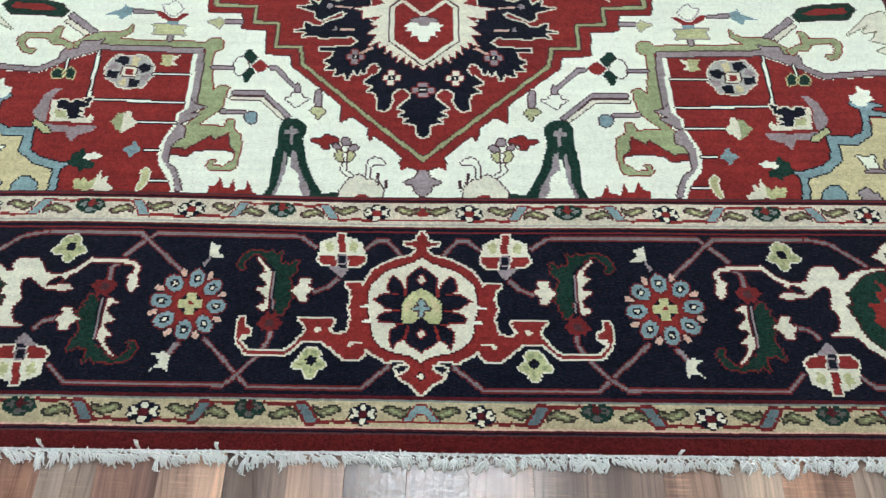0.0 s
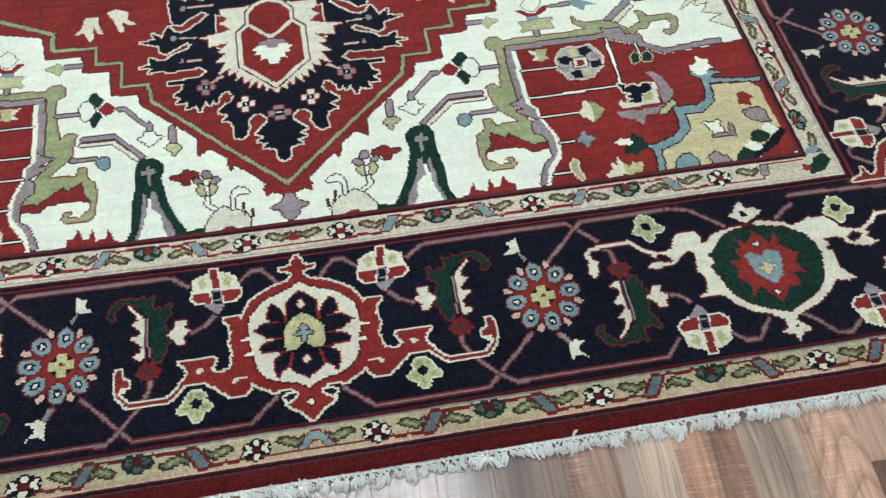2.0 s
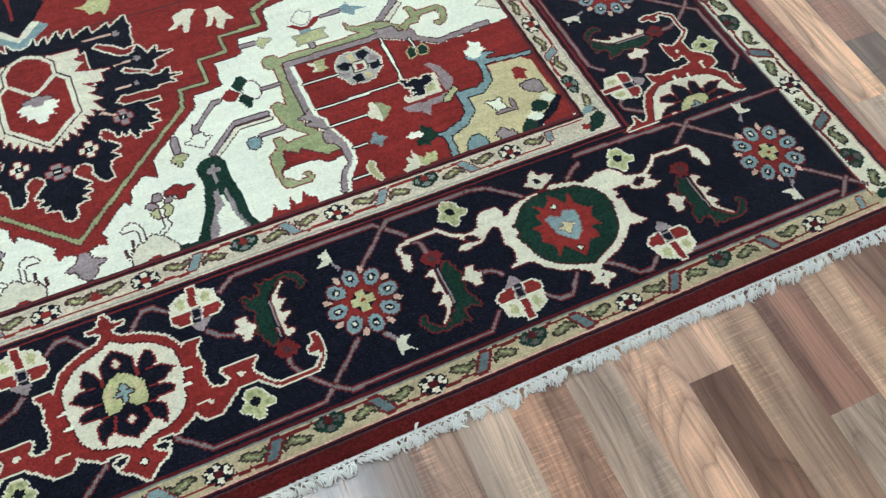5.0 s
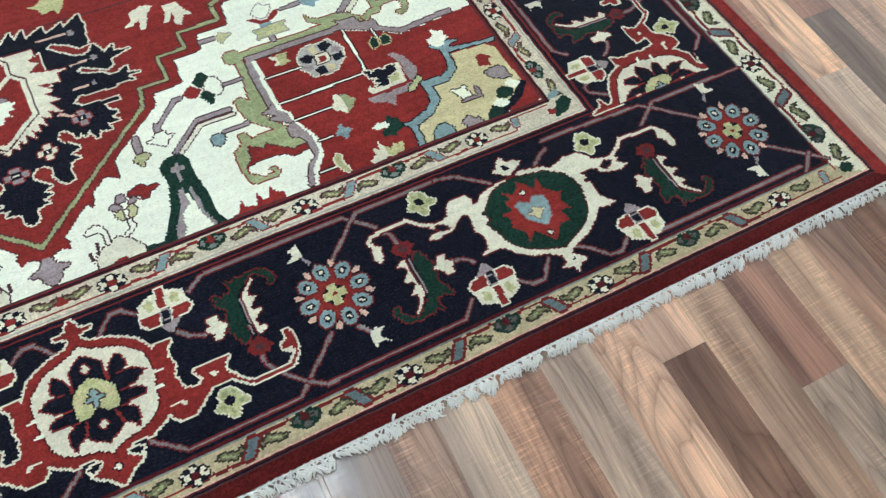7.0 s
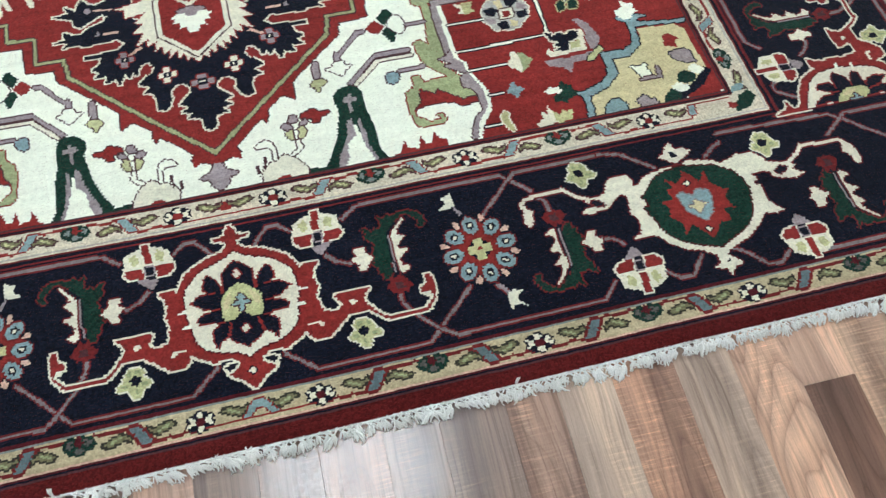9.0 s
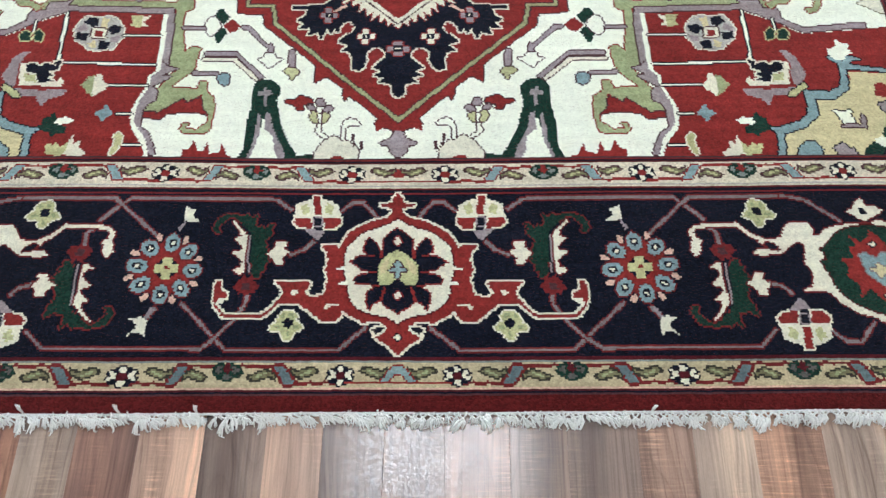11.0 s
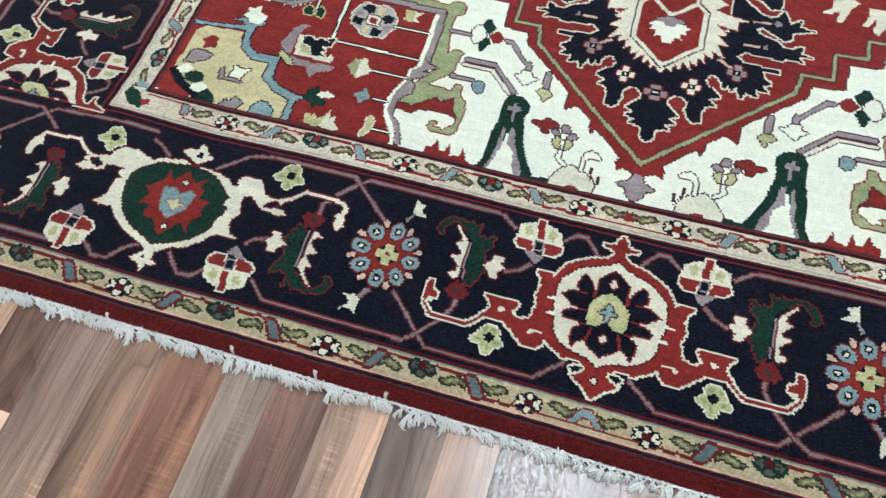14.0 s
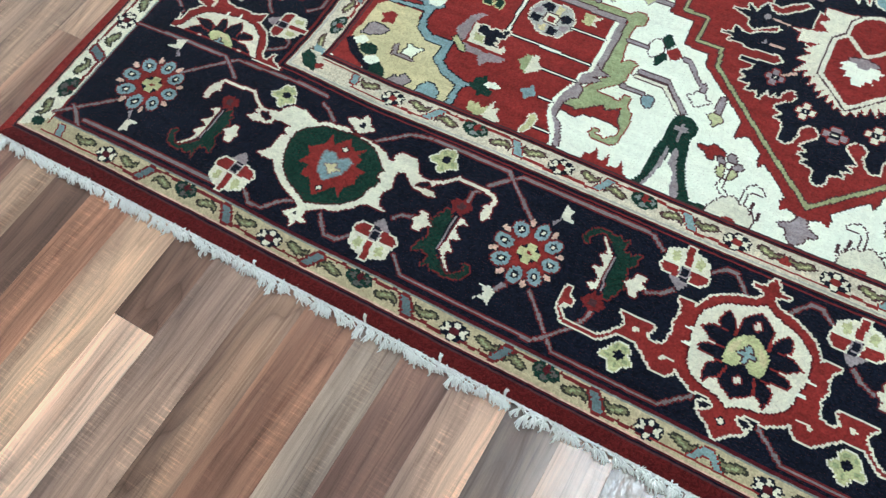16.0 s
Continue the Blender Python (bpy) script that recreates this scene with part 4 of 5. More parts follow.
stroke(G_OUT, "R", "-", [(1330, 60), (1330, 130)], 4, 0)

# main border: vines first, then the flowers
VINE = owner("vine", "thin mauve vine lines")


def vine(pts, turn=lambda p: p):
    stroke(VINE, "V", "Z", [turn((p[0] * 1.005, p[1] * 0.989)) for p in pts], 5, 1)


ROS, AXIS = (392, 233), 777
spin = lambda p: (2 * ROS[0] - p[0], 2 * ROS[1] - p[1])
side = lambda p: (HALF_W * 1000 - float(np.interp(p[1], END, SIDE)), 368 + 0.83 * p[0])
moved = lambda a, b: (lambda p: (p[0] + a, p[1] + b))

END_VINES = [
    [(32, 328), (49, 348), (60, 361), (77, 362), (96, 343)],
    [(143, 285), (157, 271), (180, 260)],
    [(183, 346), (209, 366), (462, 367), (506, 323)],
    [(411, 295), (488, 368), (640, 368)],
    [(52, 132), (70, 118), (95, 96), (272, 96), (357, 174)],
    [(262, 144), (291, 115), (315, 98), (559, 99), (586, 127)],
    [(245, 187), (246, 171), (254, 159)],
    [(509, 310), (522, 300), (522, 277)],
    [(590, 206), (612, 199), (622, 187)],
    [(399, 165), (415, 143)],
]
for line in END_VINES:
    vine(line)
vine([(640, 368), (678, 359), (729, 317)])
vine([(822, 318), (848, 337), (862, 342)])
vine([(862, 360), (890, 362), (1080, 353), (1095, 342), (1172, 274)])
vine([(1056, 310), (1110, 350), (1322, 347)])
vine([(1245, 162), (1330, 89)])
vine([(1272, 83), (1307, 117)])
vine([(940, 110), (960, 97), (1270, 97)])
vine([(796, 137), (819, 121), (838, 96), (863, 94), (884, 111)])
vine([(668, 125), (690, 106), (711, 105), (739, 137)])
vine([(1234, 300), (1220, 270)])
for line in END_VINES[:7] + [[(411, 295), (488, 368), (900, 368)], [(357, 174), (440, 96), (900, 96)]]:
    vine(line, side)

stroke(VINE, "R", "M", [(985, 368), (1100, 345), (1330, 342)], 4, 1)

for turn in (lambda p: p, side):
    own = owner("palmette", "cream palmette in a red frame with white outline")
    joined(own, MOTIFS["palmette_frame"], turn)
    place("palmette", "palmette", "", turn, join=own)
    place("leaf", "leaf", "dark green saw-edged leaf with white rib", turn)
    place("cross_flower", "cross_flower", "small cream four-lobed flower", turn)
    lower = (lambda p, turn=turn: turn((p[0] - 17, p[1]))) if turn is side else turn
    place("square_flower", "square_flower", "cream and red quartered flower", lower)
    place("yellow_flower", "yellow_flower", "pale green five-petalled flower", lower)
    place("lily", "lily", "small cream lily bud", turn)
# below the seam the corner block hides the side palmette's lower half
mask = (GU > 984) & (GU < 1326) & (GV > 96) & (GV < 352)
stamp(mask & (GU > 990), "K", G_BORD)
stamp((GU > 1272) & (GU < 1326) & (GV > 340) & (GV < 420), "K", G_BORD)
vine([(862, 360), (890, 362), (1080, 353), (1095, 342), (1172, 274)])
vine([(1056, 310), (1110, 350), (1322, 347)])
vine([(1245, 162), (1330, 89)])
vine([(1272, 83), (1307, 117)])
vine([(940, 97), (1270, 97)])
rosette(392, 233)
rosette(1214, 220, 1.06)
rosette(1148, 711)
rosette(1140, 1075)
for turn in (lambda p: (779 - p[0], 463 - p[1]), lambda p: (785 + p[0], 455 - p[1])):
    place("leaf", "leaf", "dark green saw-edged leaf with white rib", turn)
    place("cross_flower", "cross_flower", "small cream four-lobed flower", turn)
place("square_flower", "square_flower", "cream and red quartered flower", lambda p: (774 - p[0], 462 - p[1]))
place("square_flower", "square_flower", "cream and red quartered flower", lambda p: (791 + p[0], 455 - p[1]))
place("yellow_flower", "yellow_flower", "pale green five-petalled flower", moved(422, 196))
place("yellow_flower", "yellow_flower", "pale green five-petalled flower", moved(762, 181))
place("lily", "lily", "small cream lily bud", spin)
place("lily", "lily", "small cream lily bud", lambda p: (1560 - p[0] + 30, p[1]))
place("lily", "lily", "small cream lily bud", lambda p: (834 + p[0], 453 - p[1]))
own = owner("medallion", "round dark green medallion with red star and cream frame")
for line in MOTIFS["medallion_hooks"]:
    stroke(own, "C", "Z", line, 6.5, 1)
joined(own, MOTIFS["medallion"])
for line in MOTIFS["medallion_hooks"]:
    stroke(own, "C", "-", line, 6.5, 0)
place("medallion_core", "medallion", "", join=own)

# field: red medallion ground, pendant, corner pieces and scattered flowers
own = owner("centre_medallion", "red stepped centre medallion with olive line")
fill(own, "R", "D", 1, [(0, 900), (430, 900), (470, 940), (560, 960), (560, 1010), (640, 1030), (640, 1830), (0, 1830)])
place("field_red", "centre_medallion", "", join=own)
stroke(own, "g", "D", MOTIFS["olive_line"][0][3], 7, 1)
stroke(own, "g", "D", [MOTIFS["olive_line"][0][3][-1], (545, 990), (620, 1010), (620, 1830)], 9, 1)
place("lozenge", "lozenge", "navy lozenge with pale blue border")
own = owner("pendant", "navy serrated pendant with cream comb edge and red shields")
joined(own, MOTIFS["pendant_navy"])
place("pendant_comb", "pendant", "", join=own)
place("pendant_top", "pendant", "", join=own)
place("pendant", "pendant", "", join=own)
for cu, cv, dye in ((62, 714, "C"), (3, 685, "L"), (137, 765, "L")):
    for du, dv in ((11, 0), (-11, 0), (0, 11), (0, -11)):
        fill(own, dye, "R", 1, [(cu + du - 6, cv + dv - 6), (cu + du + 6, cv + dv - 6), (cu + du + 6, cv + dv + 6), (cu + du - 6, cv + dv + 6)])
    fill(own, "K", "-", 0, [(cu - 7, cv - 7), (cu + 7, cv - 7), (cu + 7, cv + 7), (cu - 7, cv + 7)])
    fill(own, "C", "-", 0, [(cu - 2, cv - 2), (cu + 2, cv - 2), (cu + 2, cv + 2), (cu - 2, cv + 2)])
SHIELD = [(0, 751), (64, 810), (65, 898), (45, 918)]
CROWN = [(0, 984), (28, 972), (45, 950), (45, 918), (0, 877)]
for shape in (SHIELD, CROWN):
    stroke(own, "D", "-", shape, 14, 0)
for shape in (SHIELD, CROWN):
    fill(own, "R", "-", 0, [(-4, shape[0][1])] + shape + [(-4, shape[-1][1])])
for shape in (SHIELD, CROWN, [SHIELD[-1], CROWN[-1]]):
    stroke(own, "C", "-", shape, 8, 0)
fill(own, "L", "D", 1, [(-4, 873), (14, 871), (28, 865), (18, 853), (8, 847), (-4, 847)])
fill(own, "W", "D", 0, [(-4, 848), (8, 848), (14, 858), (30, 857), (40, 849), (31, 843), (36, 833), (24, 833), (26, 820), (14, 822), (8, 808), (-4, 804)])
place("white_lily", "white_lily", "cream spiky lily")
place("gold_flower", "gold_flower", "pale green flower on red")
ORDER = [("spandrel", "spandrel", "red corner piece ground"), ("scroll", "scroll", "sage and mauve scroll band"), ("hook_scroll", "scroll", "sage hooked scroll"),
         ("corner_gold", "gold_corner", "gold corner piece with pale blue edge"), ("gold_motifs", "corner_leaves", "mixed small leaves on gold"),
         ("boat", "boat_leaf", "dark green and red boat-shaped leaf on mauve stem"), ("zigzag", "zigzag_leaf", "cream zigzag leaf"), ("flame_gold", "leaf_sprig", "cream flame-shaped leaf"),
         ("green_arch", "forked_leaf", "dark green forked leaf with mauve stem"), ("pitcher", "pod_flower", "mauve and pale green pod flower"),
         ("swan", "scroll_stem", "pale hooked scroll stem"), ("tulip", "tulip", "mauve tulip with red cap"), ("stem_drop", "drop_bud", "hanging pale green bud"),
         ("lotus", "lotus", "red and green lotus on mauve stem"), ("bird_stem", "stem", "mauve and pink stem"), ("blue_bud", "bud", "pale blue bud"),
         ("box_stem", "flower_spray", "red and blue flower spray on mauve stem"), ("bud_step", "bud", "pale green bud"), ("octa_flower", "round_flower", "mauve and navy round flower"),
         ("blue_bars", "stem", "pale blue stems edged navy"), ("lily_pad", "leaf_sprig", "pale green sprig"), ("yellow_leaf", "leaf_sprig", "pale green leaf"),
         ("blue_flower", "star_flower", "pale blue star flower"), ("yellow_bar", "leaf_sprig", "narrow pale green leaf"), ("green_pair", "small_leaf", "small dark green leaf with pale outline"),
         ("beast", "curled_leaf", "mauve curled leaf with navy comb"), ("white_flower", "white_flower", "ivory flower"), ("green_corner_leaf", "leaf_sprig", "dark green and ivory sprig")]
PICKED = {"blue_bars", "lily_pad", "bird_stem", "tulip", "gold_motifs", "green_corner_leaf", "green_pair", "white_lily"}
for key, name, label in ORDER:
    if key in PICKED:
        for line in MOTIFS[key]:
            fill(owner(name, label), *line)
    elif key == "scroll":
        own = owner(name, label)
        joined(own, MOTIFS[key][:2])
        for line in MOTIFS[key][2:]:
            fill(own, *line)
    else:
        place(key, name, label)
place("flames", "flame_leaf", "row of small red flames")
# inner guard stripe, over the field's rim
ring(G_IN, "Q", 384, 432)
ring(G_IN, "H", 386, 390)
ring(G_IN, "M", 432, 435)
ring(G_IN, "K", 435, 438)
ring(G_IN, "Z", 438, 441)
ring(0, "D", 441, 444)
guard(G_IN, flat, [81, 250, 418, 589, 761], 393, 431)
guard(G_IN, upright, [515, 690, 865, 1040, 1215, 1390, 1565, 1740], 393, 431, 1)
stroke(G_IN, "R", "-", [(0, 397), (75, 397)], 4, 0)
fill(G_IN, "R", "-", 0, [(0, 424), (8, 412), (16, 408), (0, 404)])
stroke(G_IN, "R", "-", [(770, 397), (840, 397), (852, 427), (925, 427)], 4, 0)
fill(G_IN, "B", "R", 1, [(838, 404), (850, 404), (856, 427), (844, 427)])
fill(G_IN, "G", "-", 0, [(925, 392), (955, 398), (975, 418), (968, 438), (945, 427), (932, 410)])
fill(G_IN, "R", "-", 0, [(915, 405), (930, 402), (935, 412), (920, 418)])
fill(G_IN, "B", "-", 0, [(935, 436), (960, 440), (965, 455), (940, 450)])

# ---- rug mesh ----
SHEAR, Y_EDGE, SLOPE = -0.033, 0.040, 0.0115


# how the western half strays from a mirror image of the eastern one: towards the middle in the border and in the field, and lengthwise
STRAY_U = [0.0, 0.10, 0.27, 0.39, 0.45, 0.60, 0.78, 0.95, 1.21, 1.329, 1.378, 1.404]
STRAY_BORDER = [0.0, 0.004, 0.005, 0.016, 0.011, 0.003, -0.007, -0.023, -0.021, -0.046, -0.058, -0.054]
STRAY_FIELD = [0.0, 0.002, 0.009, 0.023, 0.019, 0.019, 0.008, -0.012, -0.021, -0.046, -0.058, -0.054]
STRAY_LONG = [0.0, 0.001, 0.003, 0.003, 0.004, 0.007, 0.006, 0.017, 0.016, 0.012, 0.008, 0.006]
STRAY_LONG_FIELD = [0.0, 0.001, 0.004, 0.007, 0.009, 0.012, 0.014, 0.019, 0.017, 0.012, 0.008, 0.006]
FINE_U = np.linspace(0.0, 1.45, 581)
FINE = [np.interp(FINE_U, STRAY_U, line).tolist() for line in (STRAY_BORDER, STRAY_FIELD, STRAY_LONG, STRAY_LONG_FIELD)]


def lie(u, v):
    """Where a knot of the rug lies on the floor: slightly skewed and uneven, with a wandering edge and a faint swell."""
    x = u + SHEAR * (v + Y_EDGE - 0.13)
    y = v + Y_EDGE
    if u > 1.329:
        # the eastern selvage is a little wider
        x += 0.22 * (u - 1.329)
    if u < 0:
        k = min(int(-u * 400 + 0.5), 580)
        f = min(max((v - 0.37) / 0.12, 0.0), 1.0)
        x += FINE[0][k] * (1 - f) + FINE[1][k] * f
        y += (FINE[2][k] * (1 - f) + FINE[3][k] * f) * min(max(v, 0.0) / 0.18, 1.0)
    x += 0.0016 * noise.noise((u * 5.0, v * 5.0, 1.0)) + 0.0008 * noise.noise((u * 80.0, v * 80.0, 5.0))
    y += SLOPE * x + 0.0018 * noise.noise((u * 4.0, v * 4.0, 7.0)) + 0.0010 * noise.noise((u * 95.0, v * 60.0, 9.0))
    z = 0.0118 + 0.0012 * noise.noise((u * 3.0, v * 3.0, 3.0)) + 0.0007 * noise.noise((u * 38.0, v * 38.0, 4.0))
    return x, y, z


RUG = tagged(new("rug"), "hand-knotted red, navy and ivory wool rug with white fringe", "rug")


def build_pile():
    count = len(NAMES)
    axis = set(np.unique(OWN[:, 0])) | {G_OUT, G_IN, G_BORD, G_EDGE, 0, VINE}
    waist = set(np.unique(OWN[-1])) | {G_OUT, G_IN, G_BORD, G_EDGE, 0, VINE}
    remap_l = np.array([k if k in axis else k + count for k in range(count)])
    full_o = np.concatenate([remap_l[OWN[:, ::-1]], OWN], axis=1)
    full_d = np.concatenate([DYE[:, ::-1], DYE], axis=1)
    remap_t = np.array([k if k % count in waist else k + 2 * count for k in range(2 * count)])
    full_o = np.concatenate([full_o, remap_t[full_o[::-1]]], axis=0)
    full_d = np.concatenate([full_d, full_d[::-1]], axis=0)
    rows, cols = full_o.shape
    pieces, made = {}, {}
    for j in range(rows):
        o, d = full_o[j], full_d[j]
        cut = np.flatnonzero((o[1:] != o[:-1]) | (d[1:] != d[:-1])) + 1
        cuts = sorted(set(cut.tolist()) | set(range(0, cols, 3 if j < 390 else 24)) | {cols})
        for a, b in zip(cuts, cuts[1:]):
            pieces.setdefault(int(o[a]), []).append((a, b, j, int(d[a])))
    for own, runs in pieces.items():
        name, label = NAMES[own % count]
        used = sorted({r[3] for r in runs})
        slot = {d: k for k, d in enumerate(used)}
        verts, faces, mats = [], [], []
        for a, b, j, d in runs:
            # each row of knots sits a little off the one below
            off = (0.22 if j % 2 else -0.22) + 0.16 * math.sin(j * 12.9898)
            p, q = (a + off - NU) * KNOT, (b + off - NU) * KNOT
            k = len(verts)
            verts += [lie(p, j * KNOT), lie(q, j * KNOT), lie(q, (j + 1) * KNOT), lie(p, (j + 1) * KNOT)]
            faces.append((k, k + 1, k + 2, k + 3))
            mats.append(slot[d])
        me = bpy.data.meshes.new(name)
        me.from_pydata(verts, [], faces)
        for d in used:
            me.materials.append(WOOL[d])
        me.polygons.foreach_set("material_index", mats)
        me.polygons.foreach_set("use_smooth", [True] * len(faces))
        me.update()
        ob = new(name, me)
        ob.parent = RUG
        if label:
            ob["label"] = label
        made[own] = ob
    for own, ob in made.items():
        k = own % count
        if k > G_IN and k != VINE:
            j, i = np.argwhere(OWN == k)[0]
            d = min(float(np.interp((HALF_W - (i + 0.5) * KNOT) * 1000, SIDE, END)), (j + 0.5) * KNOT * 1000)
            ob.parent = made[G_OUT] if d < 82 else made[G_BORD] if d < 380 else made[G_IN] if d < 436 else made[0]
        elif k == VINE:
            ob.parent = made[G_BORD]


build_pile()


def build_backing():
    bm = bmesh.new()
    n = 60
    rim = []
    us = [-HALF_W + 2 * HALF_W * k / n for k in range(n + 1)]
    vs = [2 * HALF_L * k / n for k in range(n + 1)]
    for u in us:
        rim.append(lie(u, 0.0))
    for v in vs[1:]:
        rim.append(lie(HALF_W, v))
    for u in us[::-1][1:]:
        rim.append(lie(u, 2 * HALF_L))
    for v in vs[::-1][1:-1]:
        rim.append(lie(-HALF_W, v))
    top = [bm.verts.new((x, y, z - 0.0022)) for x, y, z in rim]
    low = [bm.verts.new((x, y, 0.0)) for x, y, z in rim]
    bm.faces.new(top)
    bm.faces.new(low[::-1])
    for k in range(len(top)):
        bm.faces.new((top[k - 1], low[k - 1], low[k], top[k]))
    obj("backing", bm, BACKING, RUG, "dull red woven foundation")


build_backing()


def tube(bm, pts, radii, sides=5, flat=1.0):
    rings = []
    for k, p in enumerate(pts):
        p = Vector(p)
        a, b = Vector(pts[max(k - 1, 0)]), Vector(pts[min(k + 1, len(pts) - 1)])
        d = (b - a).normalized()
        s = d.cross(Vector((0, 0, 1)))
        s = s.normalized() if s.length > 1e-5 else Vector((1, 0, 0))
        w = s.cross(d)
        rings.append([bm.verts.new(p + (s * math.cos(t) + w * math.sin(t) * flat) * radii[k]) for t in (2 * math.pi * i / sides for i in range(sides))])
    for r, q in zip(rings, rings[1:]):
        for i in range(sides):
            f = bm.faces.new((r[i - 1], r[i], q[i], q[i - 1]))
            f.smooth = True
    bm.faces.new(rings[0][::-1])
    bm.faces.new(rings[-1])


def selvage_cord(u):
    bm = bmesh.new()
    pts = [lie(u, 2 * HALF_L * k / 120) for k in range(121)]
    tube(bm, [(x, y, 0.0065) for x, y, z in pts], [0.0062] * 121, 8)
    obj("selvage_cord", bm, WOOL[CODES.index("R")], RUG, "red overcast wool edge")


selvage_cord(-HALF_W - 0.002)
selvage_cord(HALF_W + 0.002)


# ---- fringe ----
def end_weave():
    bm = bmesh.new()
    pts = [lie(-HALF_W + 2 * HALF_W * k / 280, -0.002) for k in range(281)]
    tube(bm, [(x, y, 0.0075 + 0.0006 * math.sin(k * 2.1)) for k, (x, y, z) in enumerate(pts)], [0.0024 + 0.0005 * math.sin(k * 1.7) for k in range(281)], 6, 0.8)
    obj("end_weave", bm, COTTON, RUG, "thin white flat-woven end strip")


end_weave()


def tassel_mesh(seed):
    """Two twisted legs of warp meet in a knot and leave a dark gap between neighbours; below it a flattened fan of loose ends."""
    rnd = random.Random(seed)
    bm = bmesh.new()
    lean = rnd.uniform(-0.010, 0.014)
    knot = Vector((rnd.uniform(-0.0020, 0.0020), -0.0082 + rnd.uniform(-0.0020, 0.0016), 0.0072 + rnd.uniform(0, 0.0020)))
    for s in (-1.0, 1.0):
        for d in (0.0, 0.0017):
            start = Vector((s * (0.0062 - d), -0.0006, 0.0082))
            bow = start.lerp(knot, 0.5) + Vector((s * 0.0012, 0.0, 0.0018))
            tube(bm, [start, bow, knot + Vector((s * 0.0005, 0, 0.0006))], [0.00095, 0.0011, 0.0009], 5)
    tube(bm, [knot + Vector((0, 0.0018, 0.0006)), knot + Vector((0.0003, 0, 0.0012)), knot + Vector((0, -0.0022, 0.0))], [0.0013, 0.0023, 0.0016], 6)
    length = rnd.uniform(0.011, 0.018)
    for k in range(rnd.randint(9, 13)):
        s = rnd.uniform(-1, 1)
        end = Vector((knot.x + lean + s * 0.0088, knot.y - length * rnd.uniform(0.42, 1.12) * (1 - 0.10 * s * s), 0.0010 + rnd.uniform(0, 0.0032)))
        start = knot + Vector((s * 0.0012, 0.0, rnd.uniform(-0.0005, 0.001)))
        mid = start.lerp(end, 0.45) + Vector((s * 0.0008 + rnd.uniform(-0.0026, 0.0026), 0, rnd.uniform(0.0010, 0.0045)))
        tip = end + Vector((rnd.uniform(-0.004, 0.004), rnd.uniform(-0.003, 0.0008), -0.0002))
        tip.z = max(tip.z, 0.0009)
        r = rnd.uniform(0.0009, 0.0013)
        tube(bm, [start, mid, end, tip], [r, r * 1.15, r, r * 0.55], 4)
    # a stray end that crosses to a neighbour
    to = rnd.choice((-1, 1)) * rnd.uniform(0.008, 0.016)
    dip = rnd.uniform(0.010, 0.020)
    tube(bm, [(knot.x, knot.y, 0.0092), (to * 0.4, -dip * 0.6, 0.0105), (to * 0.8, -dip * 0.9, 0.0080), (to, -dip, 0.0040)], [0.0008, 0.0010, 0.0010, 0.0006], 4)
    me = bpy.data.meshes.new("tassel")
    bm.to_mesh(me)
    bm.free()
    me.materials.append(COTTON)
    return me


TASSELS = [tassel_mesh(k) for k in range(14)]


def upright_tuft(u, height):
    bm = bmesh.new()
    x, y, z = lie(u, 0.0)
    for k in range(4):
        a = (k - 1.5) * 0.0011
        tube(bm, [(x + a * 0.5, y, 0.009), (x + a + 0.001, y + 0.002, 0.011 + height * 0.5), (x + a * 1.3 + 0.004, y + 0.005, 0.011 + height * (1 - 0.12 * (k % 2)))], [0.0010, 0.0011, 0.0008], 5)
    obj("loose_tuft", bm, COTTON, RUG, "stray white tuft sticking up")


def build_fringe():
    rnd = random.Random(11)
    u = -HALF_W + 0.004
    while u < HALF_W - 0.003:
        x, y, z = lie(u, 0.0)
        ob = new("tassel", rnd.choice(TASSELS))
        ob.parent = RUG
        k = rnd.uniform(0.85, 1.15)
        # neighbours clump: slow swings of lean and length along the edge
        loose = math.exp(-((u - 0.0) / 0.38) ** 2)
        turn = (0.60 if u < 0.0 else 0.15) + (0.25 + 0.45 * loose) * noise.noise((u * 42.0, 3.0, 0.0)) + rnd.uniform(-0.16, 0.16)
        reach = k * (0.98 + 0.30 * noise.noise((u * 55.0, 9.0, 0.0)))
        ob.matrix_basis = Matrix.Translation((x, y, 0)) @ Matrix.Rotation(turn, 4, "Z") @ Matrix.Diagonal((k * rnd.choice((-1, 1)), reach, rnd.uniform(0.85, 1.25), 1))
        if -0.34 < u < -0.10 and rnd.random() < 0.4:
            u += rnd.choice((0.004, 0.008, 0.014))
        u += rnd.choice((0.0086, 0.0096, 0.0106, 0.0116, 0.0126))
    # the far end's tassels, joined
    bm = bmesh.new()
    u = -HALF_W + 0.004
    while u < HALF_W:
        x, y, z = lie(u, 2 * HALF_L)
        tmp = rnd.choice(TASSELS)
        first = len(bm.verts)
        bm.from_mesh(tmp)
        bm.verts.ensure_lookup_table()
        bmesh.ops.transform(bm, matrix=Matrix.Translation((x, y, 0)) @ Matrix.Rotation(math.pi + rnd.uniform(-0.3, 0.3), 4, "Z"), verts=bm.verts[first:])
        u += 0.0125
    far = obj("far_fringe", bm, COTTON, RUG, "white cotton fringe of the far end")
    far["kind"] = "stuff"
    for u, h in ((-0.567, 0.028), (-0.430, 0.030), (-0.31, 0.022), (-0.79, 0.012), (0.38, 0.012)):
        upright_tuft(u, h)


build_fringe()

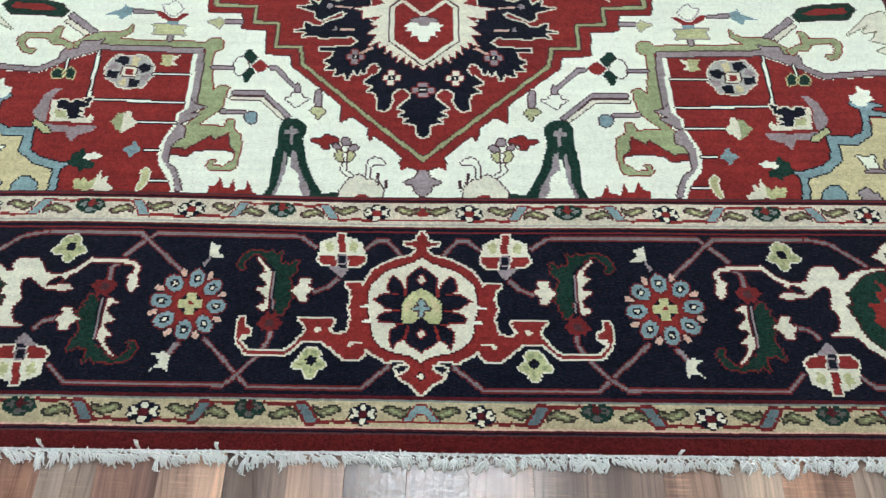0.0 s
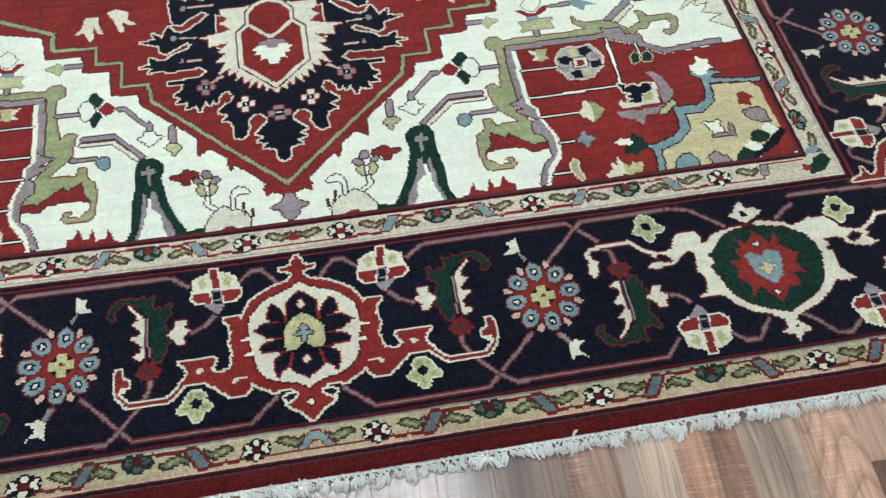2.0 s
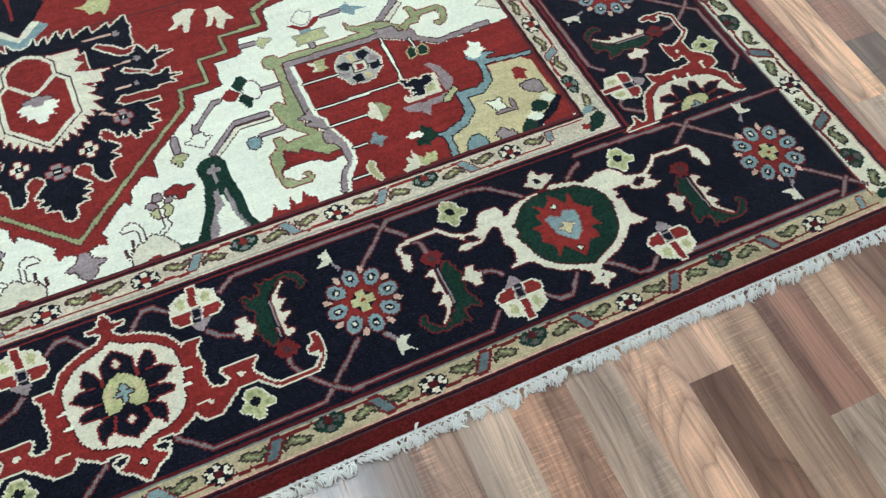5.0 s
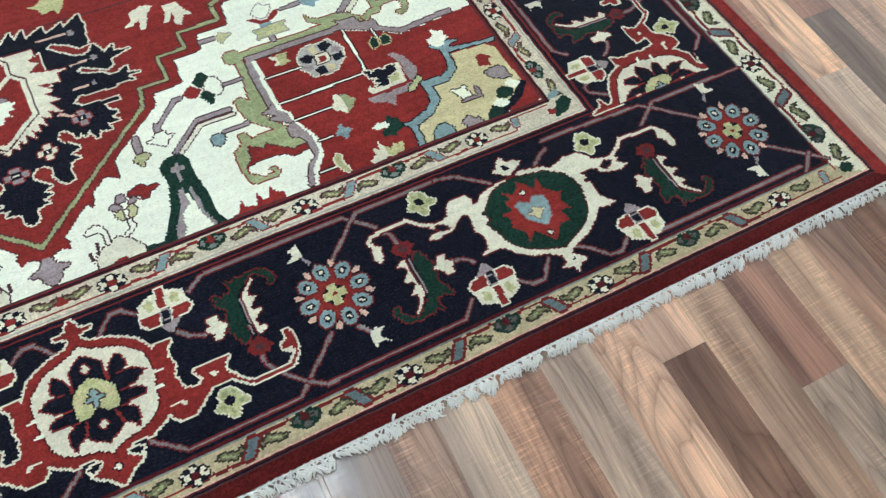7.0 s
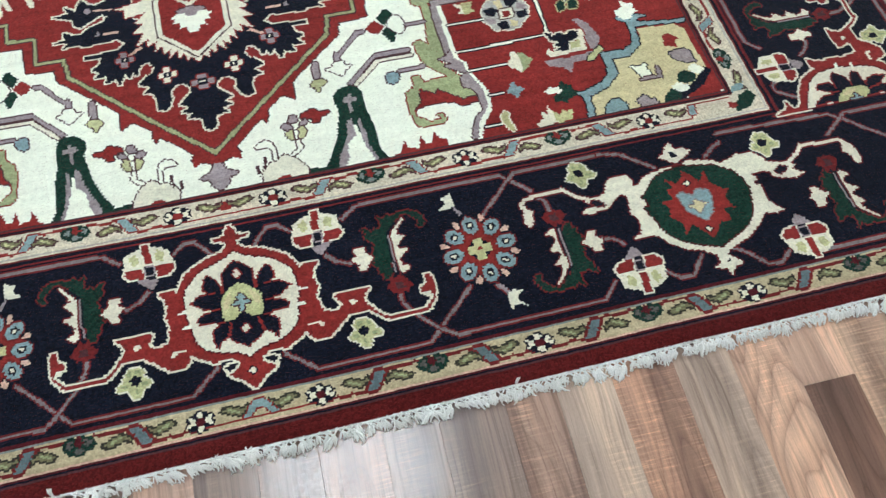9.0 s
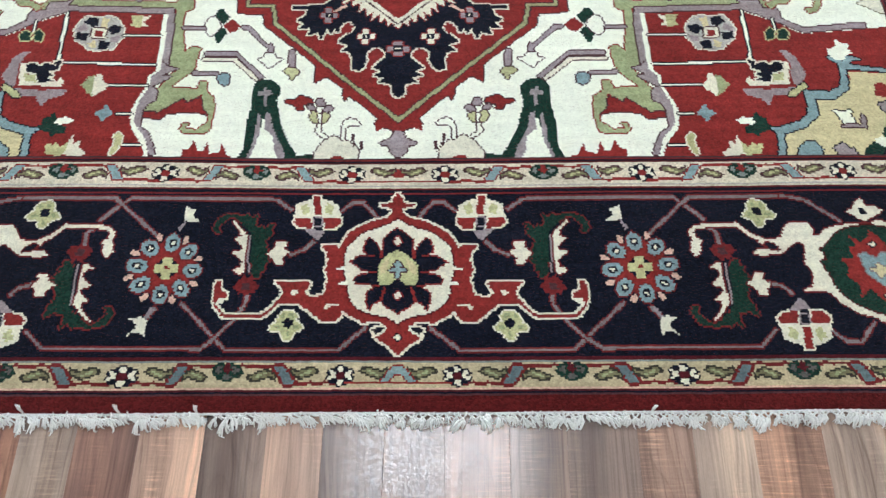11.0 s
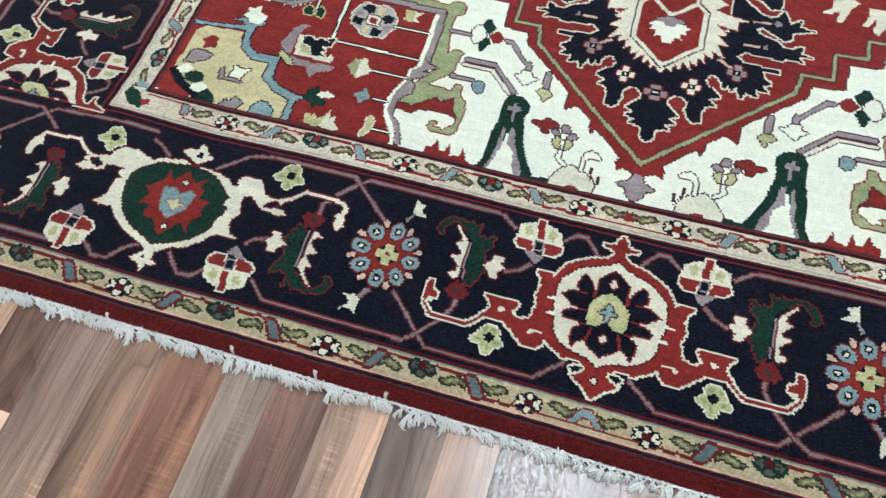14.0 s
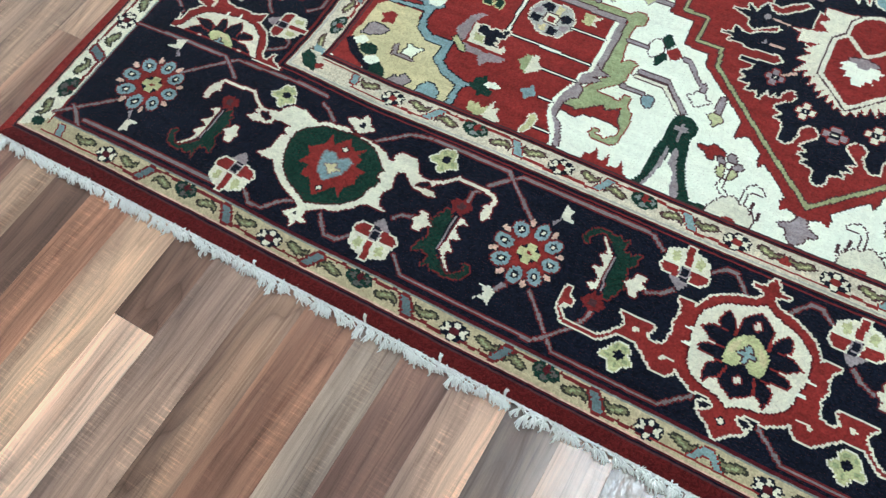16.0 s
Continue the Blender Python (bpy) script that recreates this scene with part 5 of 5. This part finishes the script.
# ---- floor boards ----
# the strips are of uneven width: seams from west to east, the first of them numbered 0
SEAMS = [-1.180, -1.080, -0.966, -0.872, -0.759, -0.669, -0.561, -0.477, -0.382, -0.285, -0.192, -0.108, -0.016, 0.074, 0.170, 0.255,
         0.359, 0.441, 0.530, 0.632, 0.722, 0.816, 0.902, 0.996, 1.097, 1.181, 1.272, 1.364, 1.456, 1.548, 1.638]
STRIP = 0.0945
JOINTS = {2: -0.160, 21: -0.058, 23: -0.193, 28: 0.313}


def seam(n):
    if n < 0:
        return SEAMS[0] + n * STRIP
    return SEAMS[n] if n < len(SEAMS) else SEAMS[-1] + (n - len(SEAMS) + 1) * STRIP


def board_mesh(w, l):
    bm = bmesh.new()
    box(bm, -w / 2, -l / 2, -0.006, w / 2, l / 2, 0.0)
    bm.normal_update()
    top = [f for f in bm.faces if f.normal.z > 0.9]
    bmesh.ops.inset_region(bm, faces=top, thickness=0.0005, depth=0.0)
    for v in bm.verts:
        if v.co.z > -0.001 and (abs(abs(v.co.x) - w / 2) < 1e-5 or abs(abs(v.co.y) - l / 2) < 1e-5):
            v.co.z -= 0.00012
    me = bpy.data.meshes.new("board")
    bm.to_mesh(me)
    bm.free()
    return me


def build_boards():
    rnd = random.Random(5)
    meshes = {}
    far = {}
    n0, n1 = -29, 57
    for n in range(n0, n1):
        wide = seam(n + 1) - seam(n)
        x = seam(n) + wide / 2
        y = JOINTS.get(n, rnd.uniform(-0.95, -0.62))
        cuts = [y, y + 1.22]
        while cuts[-1] < YF:
            cuts.append(cuts[-1] + rnd.choice((0.62, 0.82, 1.02, 1.22)))
        while cuts[0] > YB:
            cuts.insert(0, cuts[0] - rnd.choice((0.62, 0.82, 1.02, 1.22)))
        if not X0 < x - wide / 2 or not x + wide / 2 < X1:
            continue
        cuts = sorted({min(max(c, YB), YF) for c in cuts})
        for a, b in zip(cuts, cuts[1:]):
            tone = (TONES.get((n, a < y - 0.01), TONES.get(n)) if y - 1.3 < a < y + 0.01 else None) or rnd.choice("afgijkl")
            l = round(b - a, 3)
            if abs(x) < 2.6 and -1.9 < (a + b) / 2 < 0.6 or (1.3 < abs(x) < 2.2 and (a + b) / 2 < 2.4):
                key = (round(wide, 4), l, tone)
                if key not in meshes:
                    me = board_mesh(wide - 0.0003, l - 0.0003)
                    me.materials.append(LAM[tone])
                    meshes[key] = me
                ob = new("board", meshes[key])
                ob.parent = FLOOR
                ob.location = (x, (a + b) / 2, 0.0)
            else:
                far.setdefault(tone, []).append((x, (a + b) / 2, l, wide))
    verts, faces, mats = [], [], []
    tones = sorted(far)
    for k, tone in enumerate(tones):
        for x, y, l, w in far[tone]:
            i = len(verts)
            w, h = w / 2 - 0.0004, l / 2 - 0.0004
            for z in (-0.006, 0.0):
                verts += [(x - w, y - h, z), (x + w, y - h, z), (x + w, y + h, z), (x - w, y + h, z)]
            faces += [(i + 4, i + 5, i + 6, i + 7), (i, i + 1, i + 5, i + 4), (i + 1, i + 2, i + 6, i + 5), (i + 2, i + 3, i + 7, i + 6), (i + 3, i, i + 4, i + 7)]
            mats += [k] * 5
    me = bpy.data.meshes.new("far_boards")
    me.from_pydata(verts, [], faces)
    for tone in tones:
        me.materials.append(LAM[tone])
    me.polygons.foreach_set("material_index", mats)
    ob = tagged(new("far_boards", me), "laminate boards farther off", kind="stuff")
    ob.parent = FLOOR


build_boards()
